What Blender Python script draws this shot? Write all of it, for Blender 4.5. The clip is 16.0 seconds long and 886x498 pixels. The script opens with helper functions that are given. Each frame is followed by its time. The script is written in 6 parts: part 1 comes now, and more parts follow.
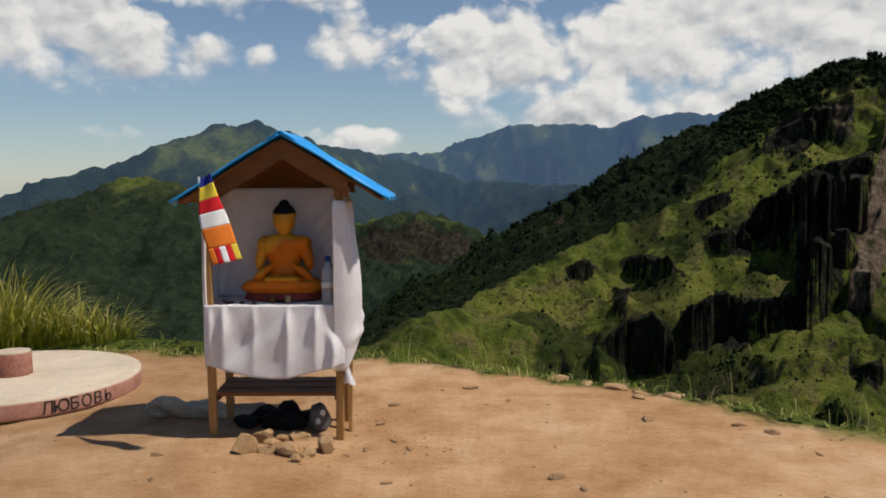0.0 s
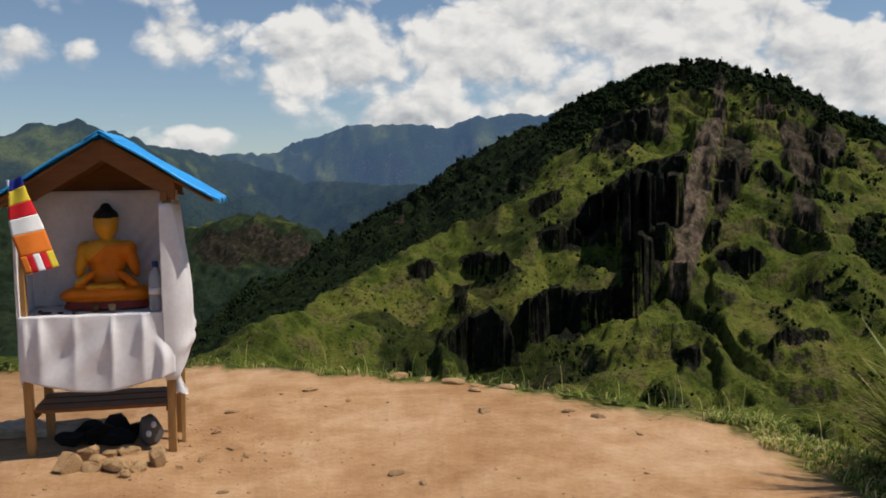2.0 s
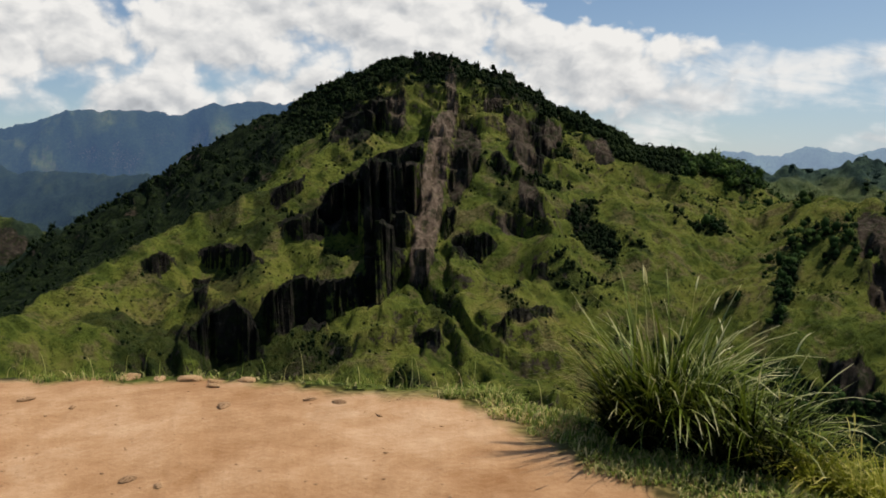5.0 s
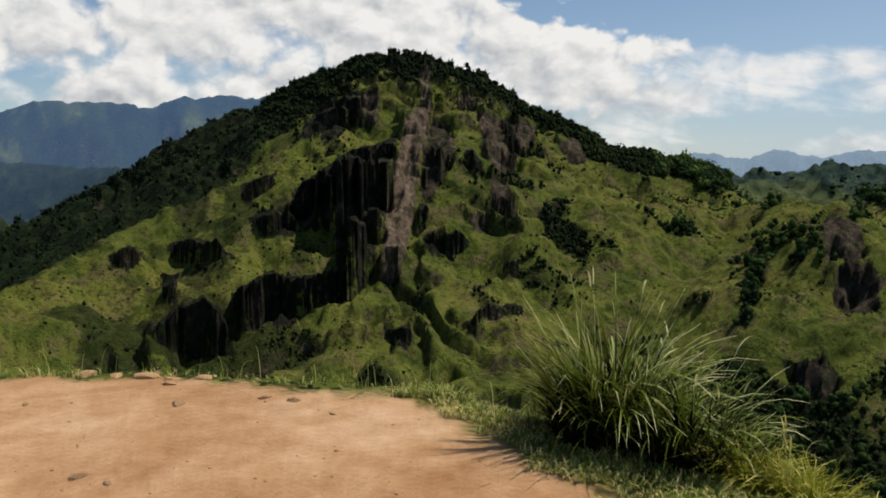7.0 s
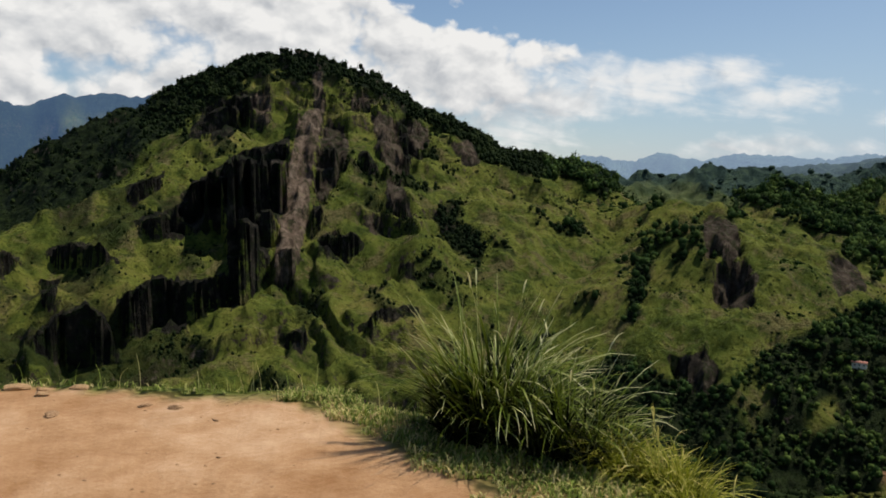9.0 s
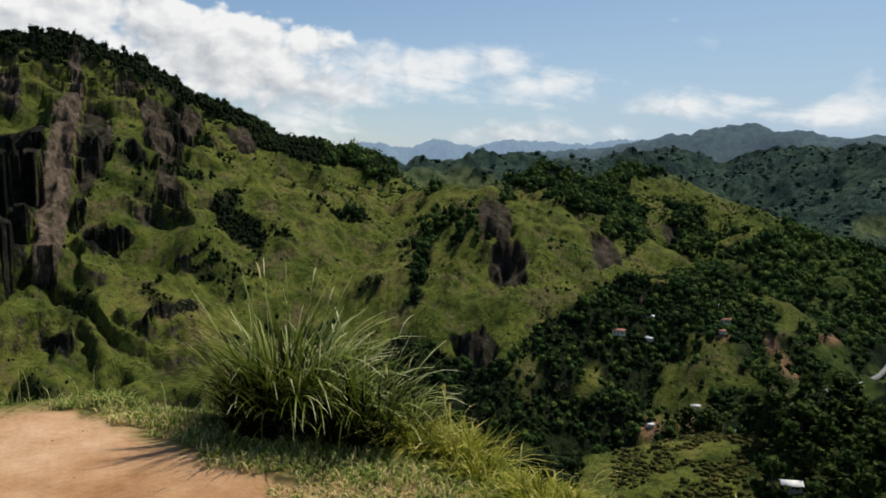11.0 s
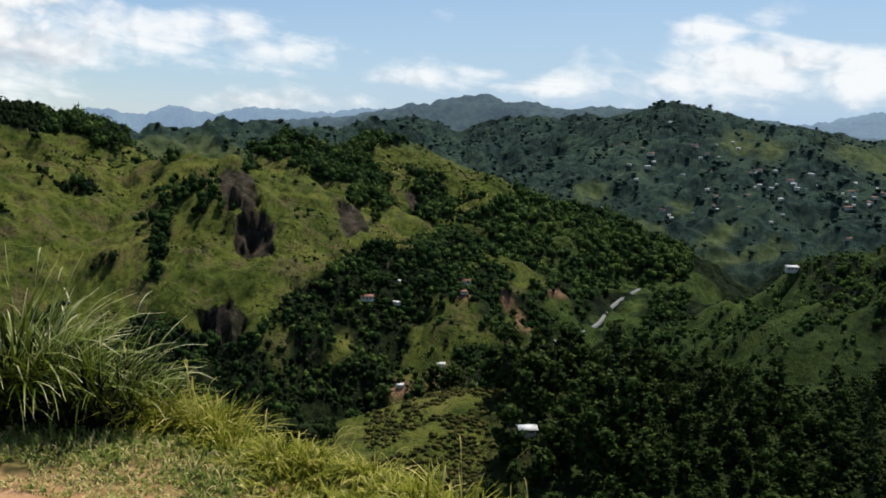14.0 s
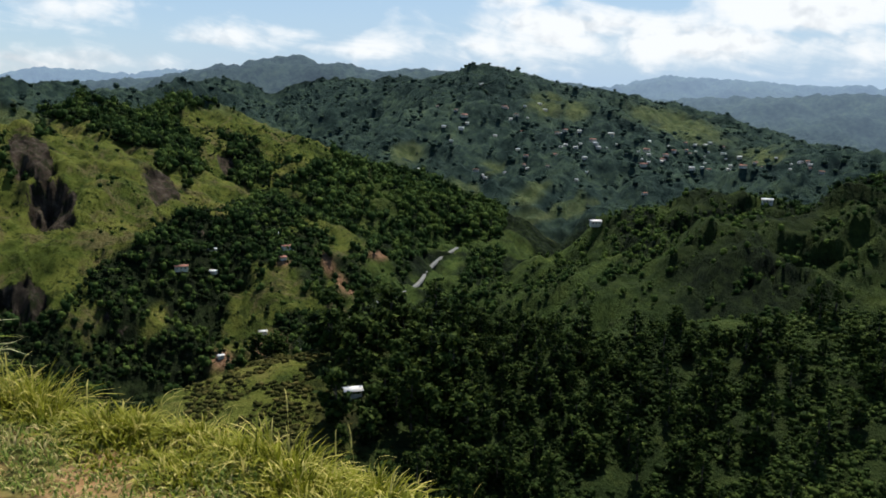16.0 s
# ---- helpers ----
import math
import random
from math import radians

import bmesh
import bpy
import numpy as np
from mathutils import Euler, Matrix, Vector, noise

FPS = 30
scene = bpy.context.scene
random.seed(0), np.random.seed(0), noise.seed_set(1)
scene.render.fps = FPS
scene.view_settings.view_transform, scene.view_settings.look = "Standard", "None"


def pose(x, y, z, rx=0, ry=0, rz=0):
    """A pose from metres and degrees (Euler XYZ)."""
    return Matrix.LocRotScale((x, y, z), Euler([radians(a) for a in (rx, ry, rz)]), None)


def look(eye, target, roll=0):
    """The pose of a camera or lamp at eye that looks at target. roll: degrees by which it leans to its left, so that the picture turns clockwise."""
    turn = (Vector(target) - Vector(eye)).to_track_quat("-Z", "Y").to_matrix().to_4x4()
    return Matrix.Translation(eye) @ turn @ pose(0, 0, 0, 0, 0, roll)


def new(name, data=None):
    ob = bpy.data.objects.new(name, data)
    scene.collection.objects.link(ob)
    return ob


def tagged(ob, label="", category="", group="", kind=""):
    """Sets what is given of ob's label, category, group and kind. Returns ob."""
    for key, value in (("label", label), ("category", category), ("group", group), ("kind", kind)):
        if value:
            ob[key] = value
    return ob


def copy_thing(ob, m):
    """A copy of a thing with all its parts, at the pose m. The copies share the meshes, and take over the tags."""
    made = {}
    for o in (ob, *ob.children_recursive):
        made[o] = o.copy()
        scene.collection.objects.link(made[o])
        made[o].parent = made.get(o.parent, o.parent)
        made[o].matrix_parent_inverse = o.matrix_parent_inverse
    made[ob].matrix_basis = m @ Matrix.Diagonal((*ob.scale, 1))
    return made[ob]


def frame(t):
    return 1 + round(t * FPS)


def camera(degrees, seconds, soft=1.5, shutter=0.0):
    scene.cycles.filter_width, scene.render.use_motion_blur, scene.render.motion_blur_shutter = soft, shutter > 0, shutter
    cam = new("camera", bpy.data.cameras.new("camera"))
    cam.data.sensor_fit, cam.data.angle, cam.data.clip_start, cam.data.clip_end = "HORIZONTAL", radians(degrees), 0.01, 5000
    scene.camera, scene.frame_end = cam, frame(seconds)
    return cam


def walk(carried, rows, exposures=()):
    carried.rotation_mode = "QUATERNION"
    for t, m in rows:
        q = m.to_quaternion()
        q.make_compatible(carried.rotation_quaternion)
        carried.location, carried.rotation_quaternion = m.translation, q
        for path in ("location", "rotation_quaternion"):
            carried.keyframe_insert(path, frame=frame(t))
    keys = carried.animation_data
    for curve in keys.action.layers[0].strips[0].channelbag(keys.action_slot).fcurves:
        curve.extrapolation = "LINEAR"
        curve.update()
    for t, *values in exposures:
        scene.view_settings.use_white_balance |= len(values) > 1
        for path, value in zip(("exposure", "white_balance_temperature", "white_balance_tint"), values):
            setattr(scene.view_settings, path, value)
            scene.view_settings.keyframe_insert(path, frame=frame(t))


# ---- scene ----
# The camera: a phone held at eye height on a bare hilltop, turning from the shrine across the valley.
cam = camera(55.53, 16.0, soft=1.8)
ROWS = [
    (0, 0.000, 0.000, 1.550, 0.00, -4.85, -0.24),
    (0.5, 0.016, -0.000, 1.549, -2.78, -4.84, -0.51),
    (1, 0.023, -0.012, 1.548, -5.60, -4.51, -0.51),
    (1.5, 0.023, -0.024, 1.548, -6.95, -4.72, -0.56),
    (2, 0.034, -0.023, 1.549, -10.81, -4.93, -0.73),
    (2.5, 0.041, -0.028, 1.550, -13.36, -4.84, -0.73),
    (3, 0.045, -0.025, 1.545, -15.92, -4.89, -0.59),
    (3.5, 0.049, -0.045, 1.553, -18.66, -4.77, -0.38),
    (4, 0.054, -0.042, 1.546, -22.58, -4.90, -0.48),
    (4.5, 0.058, -0.043, 1.549, -25.18, -5.38, -0.43),
    (5, 0.067, -0.049, 1.543, -28.22, -5.85, -0.69),
    (5.2, 0.068, -0.068, 1.549, -29.40, -5.98, -0.64),
    (7.3, 0.124, -0.195, 1.577, -30.49, -6.05, 0.53),
    (7.5, 0.123, -0.206, 1.576, -31.07, -6.21, 0.71),
    (8, 0.152, -0.215, 1.583, -32.66, -5.73, 0.49),
    (8.5, 0.167, -0.247, 1.584, -35.67, -5.77, 0.14),
    (9, 0.153, -0.255, 1.586, -37.28, -5.88, 0.39),
    (9.5, 0.136, -0.240, 1.586, -44.33, -6.14, -0.81),
    (9.7, 0.127, -0.230, 1.590, -45.92, -6.05, -0.76),
    (11.8, 0.109, -0.249, 1.592, -55.61, -7.42, 0.00),
    (12, 0.107, -0.250, 1.593, -56.67, -7.51, -0.02),
    (12.5, 0.102, -0.275, 1.595, -59.89, -7.96, 0.25),
    (13, 0.085, -0.307, 1.604, -62.84, -8.55, -0.07),
    (13.5, 0.055, -0.349, 1.616, -66.50, -8.39, 0.19),
    (14, -0.027, -0.381, 1.629, -69.33, -8.80, 0.43),
    (14.5, -0.109, -0.411, 1.641, -72.00, -9.76, 0.44),
    (15, -0.180, -0.437, 1.651, -75.37, -10.29, 0.43),
    (15.5, -0.230, -0.453, 1.658, -78.35, -10.39, 0.49),
    (16, -0.255, -0.459, 1.661, -81.75, -11.22, 0.55),
]
walk(cam, [(t, pose(x, y, z, 90 + pitch, 0, yaw) @ pose(0, 0, 0, 0, 0, roll)) for t, x, y, z, yaw, pitch, roll in ROWS],
     exposures=[(0.0, -0.36, 6680, 10), (3.0, -0.26, 6680, 10), (5.0, -0.2, 6700, 10), (9.0, -0.2, 6600, 10), (13.0, -0.04, 6350, 9), (16.0, 0.06, 6330, 9)])

# ---- light: a high sun on the right, blue sky with broken cumulus ----
SUN_AZ, SUN_EL = radians(100), radians(61)
TO_SUN = Vector((math.sin(SUN_AZ) * math.cos(SUN_EL), math.cos(SUN_AZ) * math.cos(SUN_EL), math.sin(SUN_EL)))
sun = new("sun", bpy.data.lights.new("sun", "SUN"))
sun.data.energy, sun.data.angle, sun.data.color = 5.0, radians(0.5), (1.0, 0.95, 0.86)
sun.matrix_world = look(TO_SUN * 100, (0, 0, 0))


class Net:
    """Short hand for node trees."""

    def __init__(self, tree):
        self.t = tree

    def add(self, kind, *ins, **props):
        n = self.t.nodes.new(kind)
        for k, v in props.items():
            setattr(n, k, v)
        for i, v in enumerate(ins):
            self.set(n.inputs[i], v)
        return n

    def set(self, socket, v):
        if v is None:
            return
        if isinstance(v, bpy.types.NodeSocket):
            self.t.links.new(v, socket)
        else:
            socket.default_value = v

    def math(self, op, a, b=None, c=None, clamp=False):
        return self.add("ShaderNodeMath", a, b, c, operation=op, use_clamp=clamp).outputs[0]

    def smooth(self, v, lo, hi, to=1.0):
        n = self.add("ShaderNodeMapRange", v, lo, hi, 0.0, to, interpolation_type="SMOOTHSTEP")
        return n.outputs[0]

    def noise(self, vec, scale, detail=4.0, rough=0.55, distort=0.0):
        n = self.t.nodes.new("ShaderNodeTexNoise")
        self.set(n.inputs["Vector"], vec)
        n.inputs["Scale"].default_value, n.inputs["Detail"].default_value = scale, detail
        n.inputs["Roughness"].default_value, n.inputs["Distortion"].default_value = rough, distort
        return n.outputs[0]

    def ramp(self, fac, *stops):
        n = self.t.nodes.new("ShaderNodeValToRGB")
        e = n.color_ramp.elements
        while len(e) < len(stops):
            e.new(0.5)
        for el, (p, c) in zip(e, stops):
            el.position, el.color = p, (*c, 1)
        self.set(n.inputs[0], fac)
        return n.outputs[0]

    def mix(self, fac, a, b):
        n = self.t.nodes.new("ShaderNodeMix")
        n.data_type = "RGBA"
        self.set(n.inputs[0], fac)
        self.set(n.inputs[6], a if isinstance(a, bpy.types.NodeSocket) else (*a, 1))
        self.set(n.inputs[7], b if isinstance(b, bpy.types.NodeSocket) else (*b, 1))
        return n.outputs[2]

    def attr(self, name):
        return self.add("ShaderNodeAttribute", attribute_name=name).outputs["Fac"]

    def bump(self, h, strength, dist):
        n = self.t.nodes.new("ShaderNodeBump")
        n.inputs["Strength"].default_value, n.inputs["Distance"].default_value = strength, dist
        self.set(n.inputs["Height"], h)
        return n.outputs[0]


# cloud banks: bearing, rise, half width, half height (degrees), density
CUMULUS = [(-27, 9.4, 8, 3.2, 1.15), (-21, 8.2, 4.5, 2.2, 1.05), (-16, 8, 2.5, 1.6, 0.85), (-14, 12, 10, 1.6, 0.9), (-6, 8.8, 3.6, 2.2, 0.85), (-3, 6.8, 2.2, 1.6, 0.8), (-12, 7.8, 1.6, 1.2, 0.6), (-4.8, 2.5, 3.4, 1.1, 0.8), (4, 7.4, 6, 4.2, 1.0),
           (8, 12, 6, 1.2, 0.7), (15, 8.5, 8, 4.5, 1.05), (9, 3.8, 6, 2.4, 1.05), (3.5, 4.2, 3.5, 1.8, 0.85), (25, 8.6, 9, 4.4, 1.05), (35, 5.8, 8, 4.4, 1.0), (20, 4.5, 9, 3, 1.0), (41, 3.2, 8, 2.6, 0.72), (43.5, 7.2, 2.2, 1.4, 0.8), (-20.5, 2.9, 1.8, 0.7, 0.6)]
WISPS = [(44, 3.0, 7, 2.6, 0.62), (52, 5.0, 7, 1.8, 0.5), (58, 4.4, 4.5, 1.1, 0.5), (92, 3.6, 10, 1.3, 0.72), (69, 2.7, 3.6, 0.9, 0.66), (76, 2.1, 4.4, 0.6, 0.6), (86, 5.6, 2.6, 1.0, 0.62), (90, 6.6, 2.6, 0.8, 0.5), (95, 2.6, 17, 1.5, 0.66), (105, 5, 6, 2.0, 1.0), (58, 1, 9, 0.8, 0.52), (110, 3, 9, 2, 0.55), (35, 2, 8, 2, 0.4)]


def world_sky():
    w = bpy.data.worlds.new("sky")
    scene.world = w
    w.use_nodes = True
    nt = w.node_tree
    nt.nodes.clear()
    n = Net(nt)
    co = n.add("ShaderNodeTexCoord").outputs["Generated"]
    xyz = n.add("ShaderNodeSeparateXYZ", co).outputs
    az = n.math("MULTIPLY", n.math("ARCTAN2", xyz[0], xyz[1]), 57.2958)
    el = n.math("MULTIPLY", n.math("ARCSINE", xyz[2]), 57.2958)
    flat = n.add("ShaderNodeCombineXYZ", az, n.math("MULTIPLY", el, 1.35), 0.0).outputs[0]
    up = n.add("ShaderNodeCombineXYZ", n.math("ADD", az, 0.45), n.math("ADD", n.math("MULTIPLY", el, 1.35), 0.9), 0.0).outputs[0]

    def billow(vec):
        """Heaped round puffs at three sizes, about 0 on average."""
        warp = n.t.nodes.new("ShaderNodeTexNoise")
        n.set(warp.inputs["Vector"], vec)
        warp.inputs["Scale"].default_value, warp.inputs["Detail"].default_value = 0.35, 3.0
        v = n.add("ShaderNodeVectorMath", warp.outputs["Color"], (2.6, 2.6, 0.0), operation="MULTIPLY").outputs[0]
        v = n.add("ShaderNodeVectorMath", vec, v, operation="ADD").outputs[0]
        total = 0.46
        for size, weight in ((0.17, 0.46), (0.42, 0.34), (1.05, 0.15), (2.6, 0.05)):
            cell = n.add("ShaderNodeTexVoronoi", feature="SMOOTH_F1")
            n.set(cell.inputs["Vector"], v)
            cell.inputs["Scale"].default_value, cell.inputs["Smoothness"].default_value = size, 0.25
            total = n.math("SUBTRACT", total, n.math("MULTIPLY", cell.outputs["Distance"], weight))
        return n.math("ADD", total, n.math("MULTIPLY", n.math("SUBTRACT", n.noise(vec, 0.21, 9, 0.56, 0.15), 0.5), 0.75))

    puff, puff_up = billow(flat), billow(up)
    streak = n.noise(n.add("ShaderNodeCombineXYZ", n.math("MULTIPLY", az, 0.35), n.math("ADD", n.math("MULTIPLY", el, 1.5), n.math("MULTIPLY", az, 0.25)), 3.0).outputs[0], 0.35, 6, 0.6, 0.6)

    def banks(rows):
        total, sum_g, sum_v = None, 0.001, 0.0
        for a, e, sa, se, d in rows:
            u = n.math("DIVIDE", n.math("SUBTRACT", az, float(a)), float(sa))
            v = n.math("DIVIDE", n.math("SUBTRACT", el, float(e)), float(se))
            r2 = n.math("ADD", n.math("MULTIPLY", u, u), n.math("MULTIPLY", v, v))
            g = n.math("MULTIPLY", n.math("EXPONENT", n.math("MULTIPLY", r2, -0.7)), float(d))
            total = g if total is None else n.math("MAXIMUM", total, g)
            sum_g, sum_v = n.math("ADD", sum_g, g), n.math("ADD", sum_v, n.math("MULTIPLY", g, v))
        return total, n.math("DIVIDE", sum_v, sum_g)

    # overhead and behind the open view the same broken cover goes on
    over = n.math("MULTIPLY", n.smooth(el, 13.0, 24.0), 0.16)
    round_about = n.math("MULTIPLY", n.smooth(n.math("ABSOLUTE", n.math("SUBTRACT", az, 40.0)), 72.0, 95.0), 0.26)
    heaps, level = banks(CUMULUS)
    cover = n.math("MAXIMUM", n.math("MAXIMUM", heaps, over), round_about)
    dense = n.math("ADD", cover, n.math("MULTIPLY", puff, 1.3))
    # crisp heads, ragged bases
    soft = n.math("ADD", 0.54, n.math("MULTIPLY", n.smooth(level, 0.9, -0.9), 0.4))
    mask = n.add("ShaderNodeMapRange", dense, 0.34, soft, 0.0, 1.0, interpolation_type="SMOOTHSTEP").outputs[0]
    thin = n.math("ADD", banks(WISPS)[0], n.math("ADD", n.math("MULTIPLY", n.math("SUBTRACT", streak, 0.5), 0.9), n.math("MULTIPLY", puff, 0.7)))
    wisp = n.smooth(thin, 0.16, 0.62, 0.9)
    mask = n.math("MAXIMUM", mask, wisp)
    relief = n.math("MULTIPLY", n.math("SUBTRACT", puff, puff_up), 1.6)
    deep = n.math("MULTIPLY", n.smooth(dense, 0.7, 1.3), -0.12)
    under = n.math("MULTIPLY", n.smooth(level, 0.35, -1.1), -0.26)
    lit = n.math("ADD", n.math("ADD", n.math("ADD", 0.84, relief), deep), under, clamp=True)
    lit = n.math("ADD", lit, n.math("MULTIPLY", n.math("SUBTRACT", 1.0, n.smooth(dense, 0.36, 0.55)), 0.25), clamp=True)
    tone = n.ramp(lit, (0.0, (0.36, 0.39, 0.44)), (0.45, (0.64, 0.67, 0.71)), (1.0, (1.06, 1.06, 1.05)))
    sky = n.add("ShaderNodeTexSky", sky_type="NISHITA", sun_disc=False, sun_elevation=SUN_EL, sun_rotation=SUN_AZ, altitude=1000.0, air_density=1.0, dust_density=0.1, ozone_density=4.0)
    clear = n.add("ShaderNodeBackground", sky.outputs[0], 0.1)
    veil = n.add("ShaderNodeBackground", (0.56, 0.74, 0.95, 1.0), 0.8)
    low = n.math("MULTIPLY", n.math("EXPONENT", n.math("MULTIPLY", n.math("MAXIMUM", el, 0.0), -0.085)), n.math("ADD", 0.26, n.math("MULTIPLY", n.smooth(az, 25.0, 80.0), 0.7)))
    clear = n.add("ShaderNodeMixShader", low, clear.outputs[0], veil.outputs[0])
    cloud = n.add("ShaderNodeBackground", tone, 0.93)
    both = n.add("ShaderNodeMixShader", mask, clear.outputs[0], cloud.outputs[0])
    n.add("ShaderNodeOutputWorld", both.outputs[0])


world_sky()


# ---- materials ----
def mat(name, rough=0.8):
    m = bpy.data.materials.new(name)
    m.use_nodes = True
    n = Net(m.node_tree)
    b = m.node_tree.nodes["Principled BSDF"]
    b.inputs["Roughness"].default_value = rough
    b.inputs["Specular IOR Level"].default_value = 0.25
    return m, n, b


def weathered(name, dark, light, scale, rough=0.8, relief=0.3, dist=0.004, stretch=(1, 1, 1), spread=(0.3, 0.7)):
    """A surface of two tones with grain at two scales, in metres."""
    m, n, b = mat(name, rough)
    co = n.add("ShaderNodeTexCoord").outputs["Object"]
    v = n.add("ShaderNodeVectorMath", co, stretch, operation="MULTIPLY").outputs[0]
    big, small = n.noise(v, scale, 4, 0.6), n.noise(v, scale * 9, 5, 0.65)
    f = n.math("ADD", n.math("MULTIPLY", big, 0.6), n.math("MULTIPLY", small, 0.4))
    f = n.math("ADD", f, n.math("MULTIPLY", n.math("SUBTRACT", n.add("ShaderNodeObjectInfo").outputs["Random"], 0.5), 0.12))
    n.set(b.inputs["Base Color"], n.ramp(f, (spread[0], dark), (spread[1], light)))
    n.set(b.inputs["Normal"], n.bump(small, relief, dist))
    return m


def foliage(name, tones, rough=0.6, through_light=0.25, gloss=0.05):
    """Leaves: three tones by each plant's tint, with change from clump to clump."""
    m, n, b = mat(name, rough)
    b.inputs["Specular IOR Level"].default_value = gloss
    f = n.math("ADD", n.math("MULTIPLY", n.attr("tint"), 0.7), n.math("MULTIPLY", n.add("ShaderNodeNewGeometry").outputs["Random Per Island"], 0.3))
    col = n.ramp(f, (0.1, tones[0]), (0.5, tones[1]), (0.92, tones[2]))
    n.set(b.inputs["Base Color"], col)
    leaf = n.add("ShaderNodeBsdfTranslucent", col)
    both = n.add("ShaderNodeMixShader", through_light, b.outputs[0], leaf.outputs[0])
    m.node_tree.links.new(both.outputs[0], m.node_tree.nodes["Material Output"].inputs[0])
    return m


def land_material(name, haze=False):
    m, n, b = mat(name, 0.92)
    b.inputs["Specular IOR Level"].default_value = 0.05
    pos = n.add("ShaderNodeNewGeometry").outputs["Position"]
    broad, mid, fine = n.noise(pos, 0.012, 4, 0.6), n.noise(pos, 0.075, 6, 0.65), n.noise(pos, 0.6, 5, 0.6)
    f = n.math("ADD", n.math("MULTIPLY", broad, 0.5), n.math("MULTIPLY", mid, 0.5))
    grass = n.ramp(f, (0.36, (0.03, 0.042, 0.008)), (0.45, (0.084, 0.108, 0.018)), (0.55, (0.15, 0.16, 0.03)), (0.68, (0.21, 0.17, 0.055)))
    ribs = n.noise(n.add("ShaderNodeVectorMath", pos, (1.0, 1.0, 0.5), operation="MULTIPLY").outputs[0], 0.045, 7, 0.72, 0.4)
    grass = n.mix(n.smooth(ribs, 0.51, 0.61, 0.68), grass, n.ramp(fine, (0.35, (0.07, 0.05, 0.024)), (0.65, (0.19, 0.145, 0.075))))
    speck = n.math("MAXIMUM", n.smooth(n.noise(pos, 0.28, 5, 0.75), 0.53, 0.6), n.smooth(n.noise(pos, 0.055, 7, 0.75), 0.54, 0.62))
    grass = n.mix(n.math("MULTIPLY", speck, 0.72), grass, (0.02, 0.034, 0.007))
    grass = n.mix(n.math("MULTIPLY", n.attr("lush"), 0.85), grass, n.ramp(n.noise(pos, 0.11, 6, 0.75), (0.36, (0.014, 0.03, 0.008)), (0.5, (0.05, 0.085, 0.02)), (0.64, (0.11, 0.145, 0.032))))
    # far grass paler and bluer: distance haze mixed into the base colour
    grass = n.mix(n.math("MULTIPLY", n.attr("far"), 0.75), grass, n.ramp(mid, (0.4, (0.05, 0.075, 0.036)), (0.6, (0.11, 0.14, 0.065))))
    tall = n.add("ShaderNodeVectorMath", pos, (1.0, 1.0, 0.55), operation="MULTIPLY").outputs[0]
    crag = n.noise(tall, 0.16, 7, 0.68)
    # near-black base tone: the shade of the cliffs is put into the rock colour
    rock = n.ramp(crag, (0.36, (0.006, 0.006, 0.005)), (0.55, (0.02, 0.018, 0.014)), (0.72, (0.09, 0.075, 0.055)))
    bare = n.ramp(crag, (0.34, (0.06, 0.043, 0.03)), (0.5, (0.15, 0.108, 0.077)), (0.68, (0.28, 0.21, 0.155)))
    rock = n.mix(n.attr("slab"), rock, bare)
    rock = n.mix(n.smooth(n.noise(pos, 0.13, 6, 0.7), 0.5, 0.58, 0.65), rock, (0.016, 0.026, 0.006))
    wood = n.ramp(n.noise(pos, 0.16, 6, 0.75), (0.38, (0.004, 0.008, 0.004)), (0.5, (0.011, 0.018, 0.007)), (0.64, (0.03, 0.044, 0.014)))
    # far canopy in blue-green tones, haze put into the base colour
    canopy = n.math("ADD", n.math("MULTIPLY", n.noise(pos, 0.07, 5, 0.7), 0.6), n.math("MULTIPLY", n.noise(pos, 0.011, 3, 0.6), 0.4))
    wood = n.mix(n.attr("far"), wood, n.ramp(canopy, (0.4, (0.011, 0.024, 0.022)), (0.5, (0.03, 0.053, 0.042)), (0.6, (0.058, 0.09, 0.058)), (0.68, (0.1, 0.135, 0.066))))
    soil = n.ramp(fine, (0.3, (0.2, 0.11, 0.06)), (0.7, (0.36, 0.21, 0.12)))
    col = n.mix(n.attr("forest"), grass, wood)
    col = n.mix(n.attr("soil"), col, soil)
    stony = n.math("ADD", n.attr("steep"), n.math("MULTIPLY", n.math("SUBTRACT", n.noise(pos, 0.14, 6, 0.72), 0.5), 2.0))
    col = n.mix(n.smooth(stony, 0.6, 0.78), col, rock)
    relief = n.math("ADD", n.math("ADD", n.math("MULTIPLY", n.noise(pos, 0.3, 6, 0.7), 1.0), n.math("MULTIPLY", n.noise(pos, 0.95, 4, 0.7), 0.5)), n.math("MULTIPLY", crag, 1.4))
    hill = n.bump(relief, 0.9, 3.0)
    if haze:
        # aerial haze put into the surface as blue emission, paler to the right
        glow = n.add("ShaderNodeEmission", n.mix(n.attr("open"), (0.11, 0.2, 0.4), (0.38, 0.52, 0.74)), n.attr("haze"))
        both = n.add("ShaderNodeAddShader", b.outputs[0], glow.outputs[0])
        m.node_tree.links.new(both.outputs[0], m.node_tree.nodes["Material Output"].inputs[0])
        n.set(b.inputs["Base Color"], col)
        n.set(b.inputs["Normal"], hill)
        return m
    # trodden earth of the hilltop
    e1, e2, e3 = n.noise(pos, 0.55, 4, 0.6), n.noise(pos, 3.2, 6, 0.65), n.noise(pos, 26.0, 5, 0.7)
    ef = n.math("ADD", n.math("ADD", n.math("MULTIPLY", e1, 0.5), n.math("MULTIPLY", e2, 0.34)), n.math("MULTIPLY", e3, 0.16))
